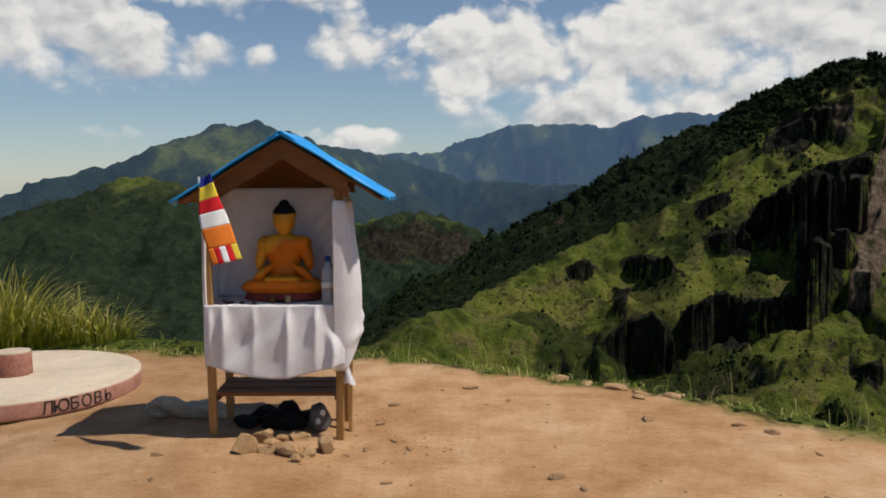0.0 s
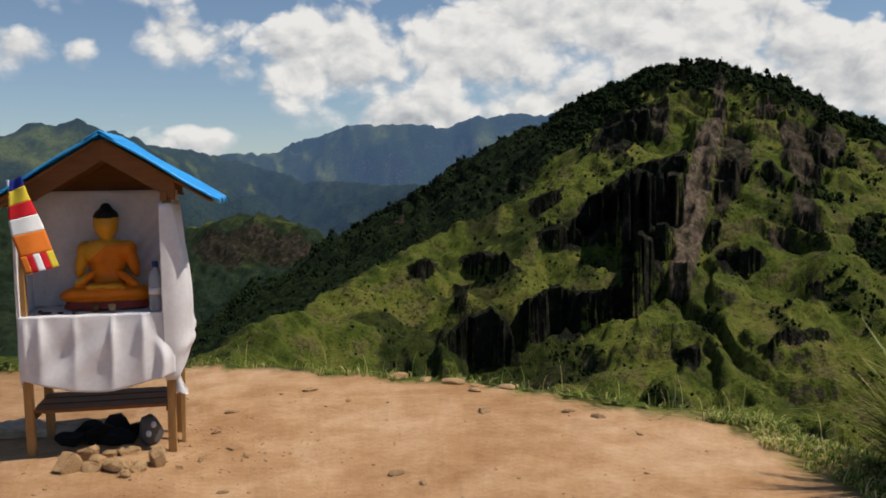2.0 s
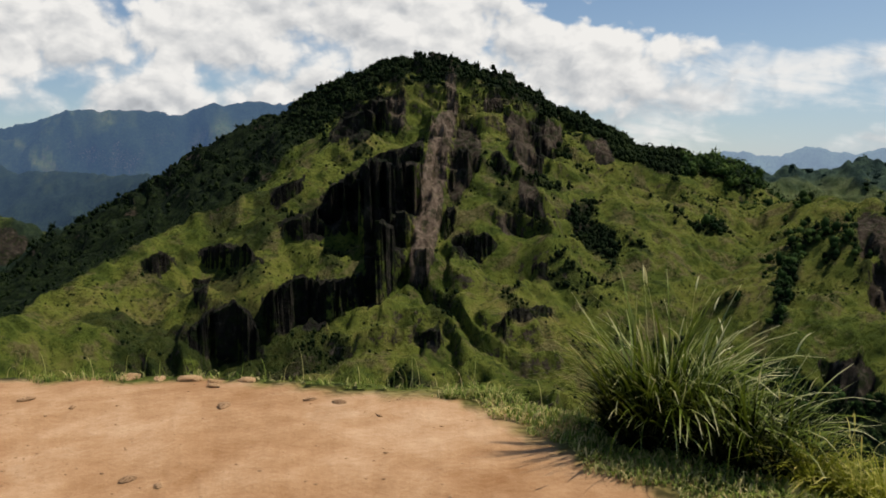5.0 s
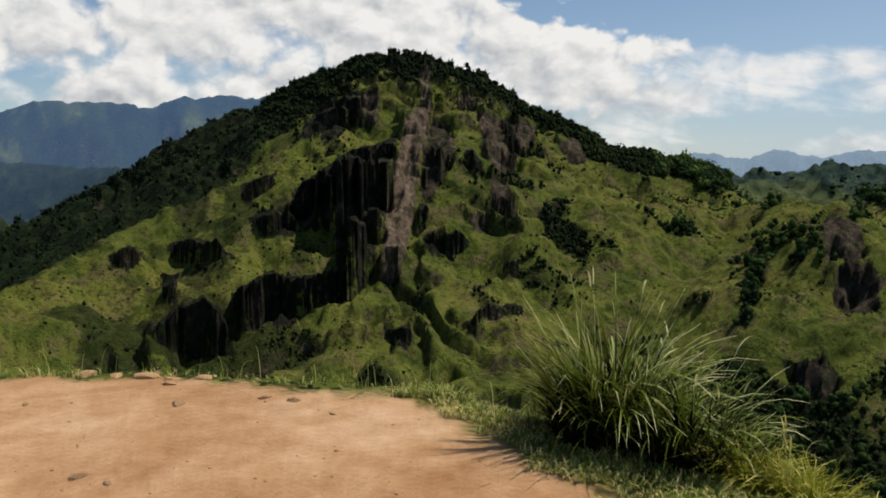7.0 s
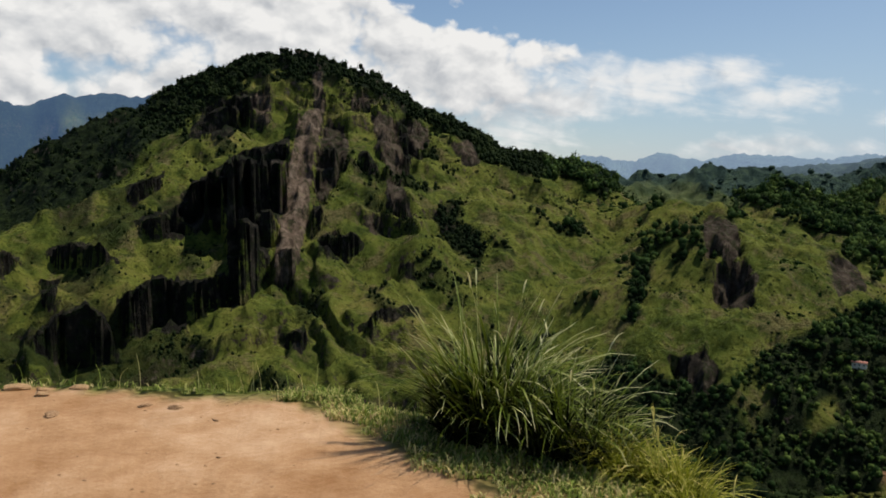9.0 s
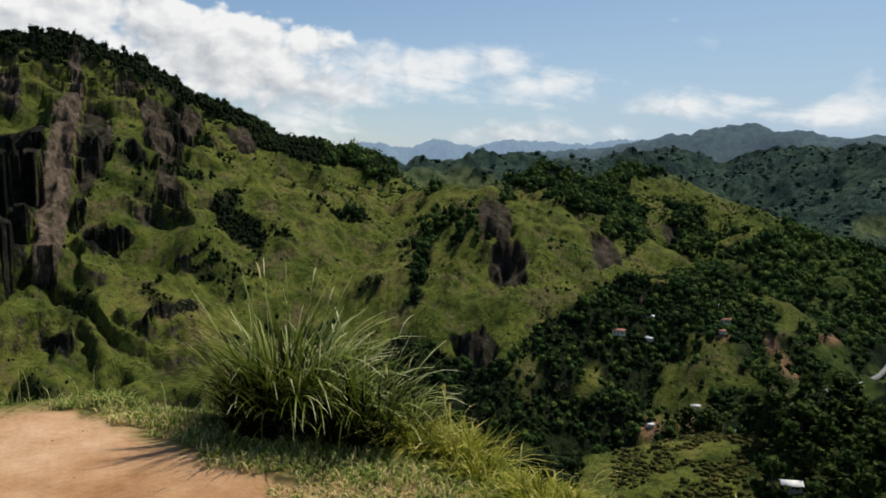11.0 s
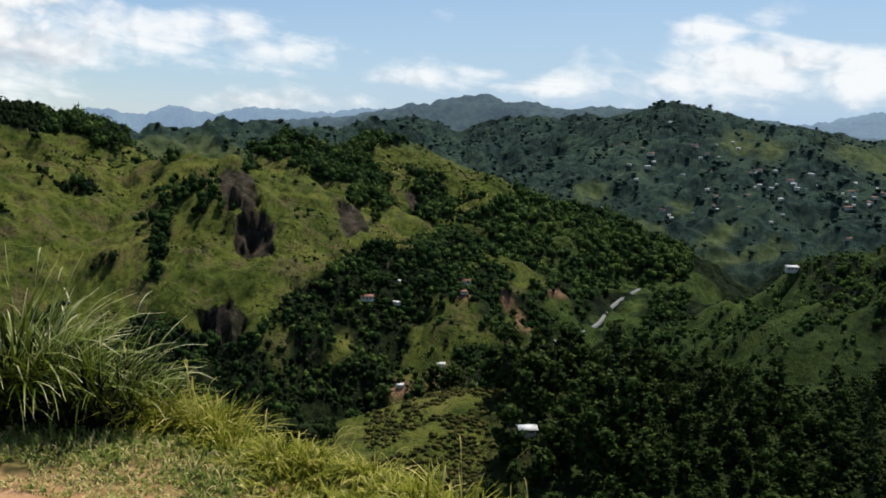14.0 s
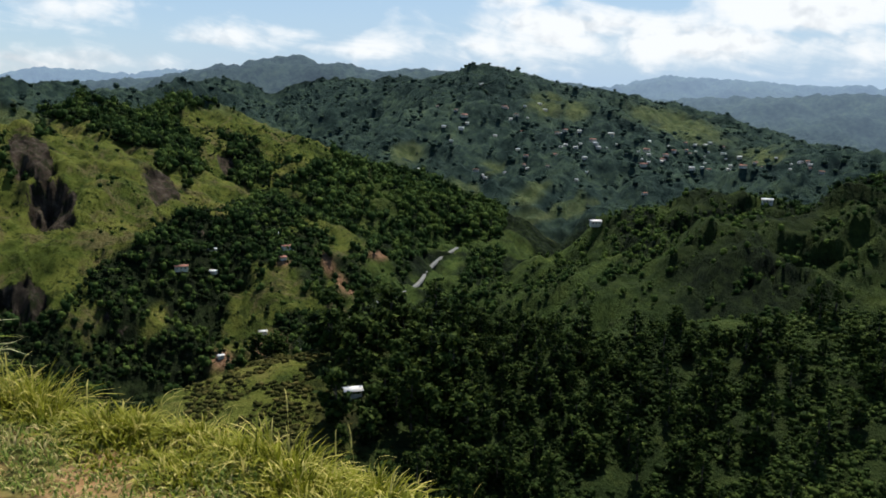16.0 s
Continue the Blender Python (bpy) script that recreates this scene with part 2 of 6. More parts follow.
    earth = n.ramp(ef, (0.38, (0.29, 0.145, 0.062)), (0.5, (0.43, 0.25, 0.128)), (0.62, (0.57, 0.375, 0.225)))
    # earth turns darker brown towards the left, with an uneven edge
    leftward = n.math("ADD", n.add("ShaderNodeSeparateXYZ", pos).outputs[0], n.math("MULTIPLY", n.math("SUBTRACT", e1, 0.5), 2.5))
    earth = n.mix(n.smooth(leftward, -0.3, -2.4, 0.5), earth, n.ramp(e2, (0.35, (0.15, 0.075, 0.034)), (0.65, (0.27, 0.15, 0.075))))
    earth = n.mix(n.smooth(n.noise(pos, 11.0, 5, 0.75), 0.64, 0.76, 0.4), earth, (0.17, 0.085, 0.04))
    earth = n.mix(n.smooth(n.noise(pos, 1.7, 5, 0.7, 0.6), 0.56, 0.7, 0.4), earth, (0.56, 0.385, 0.24))
    col = n.mix(n.attr("dirt"), col, earth)
    n.set(b.inputs["Base Color"], col)
    tread = n.bump(n.math("ADD", n.math("MULTIPLY", e2, 1.0), n.math("MULTIPLY", e3, 0.35)), 0.6, 0.04)
    nm = n.t.nodes.new("ShaderNodeMix")
    nm.data_type = "VECTOR"
    n.set(nm.inputs[0], n.attr("dirt"))
    n.set(nm.inputs[4], hill)
    n.set(nm.inputs[5], tread)
    n.set(b.inputs["Normal"], nm.outputs[1])
    return m


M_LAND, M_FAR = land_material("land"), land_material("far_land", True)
M_WOOD = weathered("pale_timber", (0.24, 0.115, 0.035), (0.46, 0.26, 0.095), 7, 0.7, 0.4, 0.002, (1, 1, 0.12))
M_DARKWOOD = weathered("brown_board", (0.12, 0.045, 0.014), (0.24, 0.1, 0.032), 6, 0.7, 0.4, 0.002, (0.15, 1, 1))
M_CLOTH = weathered("white_cloth", (0.58, 0.55, 0.56), (0.80, 0.77, 0.77), 4, 0.9, 0.25, 0.003)
M_ROOF = weathered("blue_sheet", (0.012, 0.27, 0.72), (0.03, 0.44, 0.92), 3, 0.3, 0.1, 0.002)
M_ROBE = weathered("orange_paint", (0.55, 0.13, 0.004), (0.72, 0.22, 0.008), 10, 0.45, 0.1, 0.002)
M_SKIN = weathered("ochre_paint", (0.55, 0.24, 0.012), (0.7, 0.34, 0.03), 10, 0.45, 0.1, 0.002)
M_HAIR = weathered("black_paint", (0.006, 0.005, 0.005), (0.02, 0.016, 0.014), 30, 0.5, 0.5, 0.003)
M_REDBASE = weathered("dark_red_paint", (0.16, 0.02, 0.012), (0.3, 0.05, 0.03), 12, 0.5)
M_STONE = weathered("tan_stone", (0.34, 0.19, 0.085), (0.64, 0.41, 0.21), 9, 0.9, 0.7, 0.01)
M_DRIFT = weathered("bleached_wood", (0.2, 0.16, 0.11), (0.66, 0.55, 0.42), 8, 0.9, 0.8, 0.008, (0.2, 1, 1))
# black for the lumps that stand in for shade under the shelf
M_SHELF_SHADE = weathered("shelf_shade", (0.006, 0.005, 0.004), (0.03, 0.022, 0.016), 12, 0.95, 0.8, 0.008)
M_GREYSTONE = weathered("grey_stone", (0.06, 0.058, 0.055), (0.2, 0.19, 0.18), 12, 0.9, 0.7, 0.008)
M_CLOD = weathered("earth_clod", (0.28, 0.155, 0.075), (0.52, 0.32, 0.17), 14, 0.95, 0.8, 0.01)
M_CONCRETE = weathered("worn_concrete", (0.42, 0.33, 0.24), (0.66, 0.55, 0.42), 2.2, 0.9, 0.5, 0.006)
M_REDPAINT = weathered("faded_red_paint", (0.2, 0.055, 0.035), (0.5, 0.27, 0.2), 3.5, 0.85, 0.4, 0.004)
M_INK = weathered("black_marker", (0.012, 0.011, 0.010), (0.04, 0.035, 0.03), 20, 0.7)
M_BARK = weathered("bark", (0.05, 0.04, 0.03), (0.16, 0.13, 0.1), 3, 0.95, 0.8, 0.03, (1, 1, 0.3))
M_WALL = weathered("plaster", (0.52, 0.47, 0.38), (0.76, 0.71, 0.6), 0.3, 0.9, 0.1, 0.02)
M_TIN = weathered("pale_roof", (0.62, 0.6, 0.57), (0.86, 0.84, 0.8), 0.4, 0.5, 0.2, 0.02)
M_TILE = weathered("red_roof", (0.22, 0.09, 0.06), (0.42, 0.2, 0.14), 0.4, 0.85, 0.2, 0.02)
M_ROAD = weathered("road_surface", (0.16, 0.16, 0.15), (0.3, 0.29, 0.27), 0.2, 0.9, 0.1, 0.02)
# one foliage twice: shade coloured in for mountain slopes, sunlight for the valley
M_SHADED_BUSH = foliage("shaded_wood_leaves", ((0.006, 0.012, 0.005), (0.013, 0.022, 0.008), (0.03, 0.043, 0.013)), 0.8, 0.08, 0.02)
M_LIT_BUSH = foliage("lit_valley_leaves", ((0.010, 0.022, 0.007), (0.032, 0.06, 0.016), (0.1, 0.14, 0.03)), 0.8, 0.12, 0.02)
# leaf tones shifted to blue to paint in the distance haze
M_HAZED_WOOD = foliage("hazed_leaves", ((0.026, 0.047, 0.038), (0.04, 0.066, 0.05), (0.066, 0.098, 0.06)), 0.85, 0.15, 0.02)
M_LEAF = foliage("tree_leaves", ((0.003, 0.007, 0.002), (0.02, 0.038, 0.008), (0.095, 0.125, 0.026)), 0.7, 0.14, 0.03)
M_TEA = foliage("tea_leaves", ((0.008, 0.018, 0.004), (0.034, 0.058, 0.011), (0.1, 0.13, 0.028)), 0.7, 0.15)
M_SPUR = foliage("dry_scrub", ((0.014, 0.018, 0.005), (0.045, 0.048, 0.012), (0.12, 0.1, 0.03)), 0.8, 0.1, 0.02)
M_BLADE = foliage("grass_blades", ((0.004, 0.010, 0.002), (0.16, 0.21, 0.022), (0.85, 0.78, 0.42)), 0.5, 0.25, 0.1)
M_MEADOW = foliage("yellow_grass", ((0.012, 0.026, 0.003), (0.26, 0.27, 0.02), (0.7, 0.58, 0.19)), 0.55, 0.3, 0.08)
# near-black tones that stand in for the shade inside grass clumps
M_CORE_SHADE = foliage("core_shade", ((0.003, 0.004, 0.002), (0.008, 0.011, 0.003), (0.03, 0.03, 0.012)), 0.8, 0.0, 0.02)
M_TURF = foliage("rim_turf", ((0.06, 0.11, 0.02), (0.26, 0.32, 0.06), (0.7, 0.56, 0.26)), 0.6, 0.3)
FLAG = [weathered("flag_" + k, tuple(x * 0.8 for x in c), c, 12, 0.8, 0.2, 0.002) for k, c in
        (("blue", (0.015, 0.03, 0.28)), ("yellow", (0.8, 0.6, 0.05)), ("red", (0.62, 0.012, 0.02)), ("white", (0.8, 0.78, 0.76)), ("orange", (0.78, 0.19, 0.02)), ("navy", (0.01, 0.02, 0.07)))]
M_BOTTLE, nb, bb = mat("clear_bottle", 0.12)
bb.inputs["Base Color"].default_value = (0.8, 0.86, 0.92, 1)
bb.inputs["Transmission Weight"].default_value, bb.inputs["IOR"].default_value = 0.75, 1.33
M_CAP = weathered("blue_cap", (0.01, 0.04, 0.2), (0.02, 0.07, 0.3), 30, 0.4)


# ---- shape helpers ----
def mesh_of(name, verts, faces, mats, smooth=False, slots=None, attrs=()):
    """A mesh from number arrays; faces all have the same count of corners."""
    verts, faces = np.asarray(verts, np.float32), np.asarray(faces, np.int32)
    me = bpy.data.meshes.new(name)
    k = faces.shape[1]
    me.vertices.add(len(verts))
    me.vertices.foreach_set("co", verts.ravel())
    me.loops.add(faces.size)
    me.loops.foreach_set("vertex_index", faces.ravel())
    me.polygons.add(len(faces))
    me.polygons.foreach_set("loop_start", np.arange(0, faces.size, k, dtype=np.int32))
    if smooth:
        me.polygons.foreach_set("use_smooth", np.ones(len(faces), bool))
    for m in mats:
        me.materials.append(m)
    if slots is not None:
        me.polygons.foreach_set("material_index", np.asarray(slots, np.int32))
    for key, values in attrs:
        me.attributes.new(key, "FLOAT", "POINT").data.foreach_set("value", np.asarray(values, np.float32).ravel())
    me.update(calc_edges=True)
    return me


def lattice(i, j, seed):
    h = (i.astype(np.int64) * 374761393 + j.astype(np.int64) * 668265263 + seed * 974634777) & 0xFFFFFFFF
    h = ((h ^ (h >> 13)) * 1274126177) & 0xFFFFFFFF
    return ((h ^ (h >> 16)) & 0xFFFF) / 65535.0


def vnoise(x, y, seed=0):
    i, j = np.floor(x), np.floor(y)
    u, v = x - i, y - j
    u, v = u * u * (3 - 2 * u), v * v * (3 - 2 * v)
    a, b = lattice(i, j, seed), lattice(i + 1, j, seed)
    c, d = lattice(i, j + 1, seed), lattice(i + 1, j + 1, seed)
    return (a + (b - a) * u) * (1 - v) + (c + (d - c) * u) * v - 0.5


def fbm(x, y, size, octaves=4, seed=0, gain=0.5):
    z, a, s = np.zeros_like(x), 1.0, 1.0 / size
    for k in range(octaves):
        z += a * vnoise(x * s + 17.3 * k, y * s - 9.1 * k, seed + k)
        a, s = a * gain, s * 2.03
    return z


def step(x, a, b):
    t = np.clip((x - a) / (b - a), 0, 1)
    return t * t * (3 - 2 * t)


def hump(x, a, b, soft):
    return step(x, a - soft, a + soft) * (1 - step(x, b - soft, b + soft))


# ---- the land: crest lines as bearing (degrees right of the shrine), rise (degrees) and distance (m) ----
# name: (slope on the near side, slope on the far side, rounding, crest points)
RIDGES = {
    "peak_back": (0.62, 0.6, 10, [(-0.5, -9.0, 1000), (4.9, -4.1, 980), (10, -2.3, 960), (14.7, 0.6, 940), (17.8, 3.8, 920), (21.4, 5.3, 900), (24.2, 6.5, 890), (26.3, 6.9, 880),
                                  (29, 6.7, 880), (31, 5.8, 890), (33.1, 4.5, 900), (35.7, 3.1, 915), (38.4, 1.6, 930), (41.2, 0.5, 950), (44, -0.2, 980), (48, -0.6, 1020), (54, -0.55, 1100), (60, -0.4, 1180), (66, -0.3, 1300)]),
    "peak_front": (0.45, 0.5, 8, [(-6.3, -13.4, 420), (-4.1, -12.0, 450), (1.5, -9.0, 520), (7.8, -5.9, 600), (13.1, -2.9, 660), (17, -1.1, 690), (20.5, 0.4, 720), (26.9, 2.4, 770), (28.7, 4.4, 820)]),
    "peak_spur": (0.5, 0.5, 10, [(28.7, 4.4, 820), (31.3, 1.8, 740), (33.2, -2, 660), (34.6, -6, 590), (36, -10, 520), (38, -14.5, 440)]),
    "grass_hill": (0.42, 0.45, 14, [(45, -0.6, 1000), (48.6, -2.1, 880), (52, -2.9, 780), (55.6, -2.8, 690), (57.1, -3.9, 640), (57.9, -7.3, 590), (57.3, -10.3, 540), (55.6, -14.7, 470)]),
    "grass_spur": (0.36, 0.45, 14, [(52, -0.6, 1080), (60, -1.2, 1040), (65.6, -1.9, 960), (69.2, -3.3, 900), (73, -5.4, 850), (74.7, -7.1, 800), (76.5, -9.8, 760)]),
    "grass_rib": (0.42, 0.45, 10, [(60, -1.2, 1040), (60.6, -3.3, 850), (61.9, -5.2, 740), (63, -8.3, 650), (64, -11.7, 580)]),
    "village_hill": (0.30, 0.3, 25, [(73, -3.4, 1450), (75, -1.8, 1550), (78, -0.5, 1620), (81, 0.3, 1600), (84.7, 0.85, 1560), (86.3, 0.3, 1600), (90, -0.2, 1700),
                                     (93.7, -0.7, 1800), (97.2, -1.6, 1850), (99.2, -3.2, 1600), (102, -3.9, 1400), (105.8, -4.1, 1250), (112, -4.2, 1200)]),
    "right_ridge": (0.62, 0.7, 6, [(81, -18.6, 500), (83, -17.0, 480), (85.3, -15.4, 470), (87.9, -13.3, 460), (90.5, -11.2, 455), (93.4, -9.6, 450), (95.8, -8.5, 450), (100, -7.6, 480), (108, -6, 520), (118, -6, 560)]),
    "right_rib": (0.5, 0.5, 8, [(94.5, -15, 320), (97.9, -12.1, 340), (101.1, -8.9, 360), (103.3, -7.9, 380), (108, -6.4, 420), (116, -6, 460)]),
    "near_spur": (0.24, 0.6, 6, [(56, -24.6, 175), (60.1, -23.0, 190), (64, -21.4, 200), (67.9, -19.9, 210), (71.1, -18.5, 220), (74.3, -17.3, 230), (78, -17.4, 235), (83, -17.2, 240),
                                 (90, -17, 240), (98, -16, 250), (108, -14, 260), (120, -13, 270)]),
    "cliff_hill": (0.5, 0.4, 15, [(-9, -4.0, 1550), (-5.5, -3.4, 1500), (-3.2, -2.7, 1450), (-0.9, -2.5, 1400), (0.6, -3.2, 1350), (2.5, -4.6, 1300), (4, -7.4, 1250)]),
    "left_front": (0.35, 0.35, 30, [(-45, -4, 1500), (-32, -3.6, 1650), (-27.8, -2.8, 1750), (-22, -0.8, 1900), (-19.6, 0.0, 1950), (-16.2, -0.7, 1900), (-12, -1.8, 1750), (-9, -4.0, 1550)]),
    "left_range": (0.6, 0.5, 12, [(-60, -2, 2500), (-40, -1.6, 2600), (-27.8, -1.2, 2600), (-25.9, -0.8, 2650), (-24.2, 0.4, 2700), (-22, 0.8, 2750), (-19.9, 1.7, 2800), (-16.4, 2.8, 2850), (-14.7, 3.65, 2900), (-13.4, 3.5, 2900), (-12.1, 3.85, 2900),
                                   (-11, 3.3, 2900), (-8.5, 2.2, 3000), (-5.5, 1.9, 3200), (-2, 0.9, 3300), (2, -0.2, 3100), (8, -0.6, 2800), (12, -0.4, 2600), (18, 0.3, 2500)]),
    "mesa_range": (0.85, 0.5, 8, [(-10, 1.1, 3900), (-3.6, 1.6, 4000), (-0.9, 1.8, 4100), (1.8, 1.9, 4150), (3.2, 2.6, 4200), (4.4, 3.55, 4200), (8.2, 3.6, 4200), (11.2, 3.35, 4300), (13, 4.0, 4300), (17.2, 4.2, 4400), (26, 3.6, 4500), (36, 1, 4600)]),
    "blue_hills": (0.45, 0.4, 10, [(36, 0.0, 4500), (42, 0.1, 4600), (45.4, 0.3, 4600), (47.7, 0.62, 4600), (49.5, 0.2, 4600), (51.5, 0.72, 4600), (53.8, 0.25, 4600), (57.3, 0.66, 4600), (61.5, 0.35, 4600), (64, 0.7, 4600), (70, 0.4, 4500)]),
    "north_hills": (0.25, 0.3, 25, [(58, -0.3, 2300), (64.2, 0.3, 2300), (67.2, 0.85, 2250), (69.9, 1.25, 2200), (72.1, 1.5, 2200), (73.9, 1.15, 2200), (77.5, 0.8, 2150), (81, 0.85, 2150), (83, 0.7, 2200), (86.3, 0.5, 2250), (90, 0, 2400), (94, -1.1, 2900), (97.1, -0.9, 2900), (100.5, -0.85, 2800), (105.5, -0.6, 2700), (115, -0.2, 2700), (135, 0, 2600)]),
    "south_far": (0.25, 0.3, 25, [(88, -0.6, 4200), (93.6, -0.2, 4300), (96.4, 0.55, 4300), (98.7, 0.38, 4300), (101.7, 0.24, 4300), (105.4, -0.05, 4400), (115, 0.2, 4400)]),
    "behind": (0.3, 0.3, 40, [(135, -2, 900), (170, 1, 1100), (200, 2, 1300), (230, 1, 1400), (260, 0, 1500), (290, -1, 1500), (315, -4, 1500)]),
}
EYE_Z = 1.58


def at_bearing(a, e, r):
    a, e = math.radians(a), math.radians(e)
    return r * math.sin(a), r * math.cos(a), EYE_Z + r * math.tan(e)


# the bare hilltop: where it falls away, and where the trodden earth ends (bearing, distance)
RIM = [(-180, 9), (-60, 9), (-40, 9), (-21, 8.75), (-18, 8.4), (-5, 7.5), (-3, 7.15), (4.5, 6.6), (13, 6.35), (18, 5.95), (25.6, 5.6), (31, 5.6), (35.6, 5.1), (42, 4.6), (53, 4.05), (58, 3.8), (65, 3.55), (71, 3.25), (78, 2.85), (90, 2.6), (112, 2.6), (130, 4), (180, 9)]
DIRT = [(-180, 8.5), (-60, 8.5), (-40, 8.4), (-24, 8.0), (-18, 7.8), (-5, 7.3), (-3, 7.0), (4.5, 6.5), (13, 6.2), (18, 5.8), (25.6, 5.4), (30, 5.3), (32, 5.0), (35.6, 4.48), (41.7, 3.9), (53.4, 3.25), (58, 2.85), (70, 2.35), (85, 2.1), (112, 2.1), (180, 8)]


def round_line(line, az):
    a = np.array(line, float)
    return np.interp((az + 180) % 360 - 180, a[:, 0], a[:, 1])


def ridge_height(x, y, near, far, rounding, pts):
    p = np.array([at_bearing(*q) for q in pts])
    best, off = np.full(x.shape, -1e9), np.zeros(x.shape)
    r = np.hypot(x, y)
    for a, b in zip(p[:-1], p[1:]):
        d = b[:2] - a[:2]
        t = np.clip(((x - a[0]) * d[0] + (y - a[1]) * d[1]) / (d @ d), 0, 1)
        cx, cy, cz = a[0] + t * d[0], a[1] + t * d[1], a[2] + t * (b[2] - a[2])
        dist = np.hypot(x - cx, y - cy)
        s = np.where(r < np.hypot(cx, cy), near, far)
        h = cz - s * (np.sqrt(dist * dist + rounding * rounding) - rounding)
        off = np.where(h > best, dist, off)
        np.maximum(best, h, out=best)
    return best, off


def area(az, el, flat, soft):
    """1 inside an outline of bearings and rises, 0 outside, with a soft edge."""
    p = np.array(flat, float).reshape(-1, 2)
    out = np.zeros(az.shape)
    box = (az > p[:, 0].min() - 1) & (az < p[:, 0].max() + 1) & (el > p[:, 1].min() - 1) & (el < p[:, 1].max() + 1)
    if not box.any():
        return out
    a, e = az[box], el[box]
    inside, near = np.zeros(a.shape, bool), np.full(a.shape, 9.0)
    for (a0, e0), (a1, e1) in zip(p, np.roll(p, -1, 0)):
        t = np.clip(((a - a0) * (a1 - a0) + (e - e0) * (e1 - e0)) / ((a1 - a0) ** 2 + (e1 - e0) ** 2), 0, 1)
        near = np.minimum(near, np.hypot(a - a0 - t * (a1 - a0), e - e0 - t * (e1 - e0)))
        if e0 != e1:
            inside ^= ((e0 > e) != (e1 > e)) & (a < a0 + (e - e0) * (a1 - a0) / (e1 - e0))
    out[box] = step(np.where(inside, near, -near), -soft, soft)
    return out


# rock faces: how pale (0 near-black with the cliff shade put into the colour, 1 pale brown), how far they stand out (m,
# 0 for an upright cliff), outline as bearing, rise, bearing, rise ...
FACES = []


def face(pale, out, *outline):
    FACES.append((pale, out, outline))


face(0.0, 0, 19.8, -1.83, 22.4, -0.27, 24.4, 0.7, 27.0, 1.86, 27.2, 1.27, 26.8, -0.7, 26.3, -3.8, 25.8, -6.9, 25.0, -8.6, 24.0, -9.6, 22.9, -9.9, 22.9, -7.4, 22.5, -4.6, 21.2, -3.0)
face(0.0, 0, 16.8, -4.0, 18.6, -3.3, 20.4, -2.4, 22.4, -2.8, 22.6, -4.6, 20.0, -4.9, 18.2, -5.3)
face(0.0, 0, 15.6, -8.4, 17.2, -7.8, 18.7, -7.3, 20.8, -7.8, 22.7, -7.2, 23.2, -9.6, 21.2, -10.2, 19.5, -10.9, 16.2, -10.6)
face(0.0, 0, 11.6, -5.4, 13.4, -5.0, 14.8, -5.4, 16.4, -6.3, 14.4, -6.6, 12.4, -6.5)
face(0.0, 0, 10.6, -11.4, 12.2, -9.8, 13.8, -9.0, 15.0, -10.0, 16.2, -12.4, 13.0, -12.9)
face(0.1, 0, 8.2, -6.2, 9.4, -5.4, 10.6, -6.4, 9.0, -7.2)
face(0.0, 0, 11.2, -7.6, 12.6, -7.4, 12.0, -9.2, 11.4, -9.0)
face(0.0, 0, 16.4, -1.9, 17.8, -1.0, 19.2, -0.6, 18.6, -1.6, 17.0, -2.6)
face(0.7, 8, 28.4, 5.91, 29.2, 6.09, 29.3, 3.39, 28.5, 3.5)
face(0.0, 0, 20.3, 1.8, 21.7, 3.26, 23.2, 4.22, 24.4, 4.7, 24.8, 3.43, 24.7, 2.36, 22.8, 1.59, 21.6, 1.4)
face(0.45, 6, 24.5, 4.41, 25.1, 4.6, 25.8, 4.4, 25.9, 2.65, 24.7, 2.36)
face(0.3, -10, 29.3, 2.62, 30.5, 2.6, 30.9, 1.23, 30.1, -1.12, 29.4, -2.8, 28.6, -2.2, 28.8, -0.12)
face(0.0, 0, 28.6, -3.2, 29.4, -3.0, 29.2, -4.6, 28.2, -5.4)
face(0.0, 0, 29.2, 0.9, 30.0, 1.1, 30.0, -0.3, 29.0, -0.5)
face(1.0, 10, 27.4, 2.63, 28.2, 3.5, 29.3, 3.39, 29.1, 2.23, 28.6, -0.12, 28.4, -1.9, 28.2, -3.82, 27.7, -5.87, 26.9, -8.2, 25.8, -8.1, 26.0, -5.86, 26.3, -3.81, 26.8, -0.7, 27.3, 1.27)
face(0.5, 6, 30.8, 4.6, 32.1, 4.81, 32.5, 3.86, 31.7, 3.36, 30.8, 3.83)
face(0.5, 8, 32.5, 3.28, 33.6, 3.48, 34.1, 2.32, 34.4, 0.37, 35.2, -0.61, 33.6, -0.62, 32.5, 1.14, 32.9, 2.12)
face(0.5, 8, 34.6, 2.33, 35.6, 2.73, 36.3, 1.56, 36.2, 0.78, 35.2, 0.38, 34.7, 1.16)
face(0.0, 0, 34.0, 2.71, 34.7, 2.52, 35.2, 0.38, 34.4, 0.37)
face(0.5, 4, 37.4, 1.37, 39.0, 1.38, 39.8, 0.21, 38.4, 0.0)
face(0.0, 0, 31.3, 0.54, 32.1, 0.84, 33.0, -0.62, 31.9, -0.83)
face(0.4, 4, 33.2, -1.21, 34.4, -1.6, 35.4, -3.18, 34.4, -3.98, 33.2, -2.4)
face(0.0, 0, 28.8, -5.3, 30.0, -4.6, 31.2, -4.7, 32.1, -5.6, 31.0, -6.4, 29.4, -6.9)
face(0.4, -8, 31.7, -4.0, 33.3, -3.8, 33.9, -5.4, 32.6, -5.2)
face(0.0, 0, 32.4, -10.2, 35.3, -9.4, 35.8, -10.1, 32.9, -10.9)
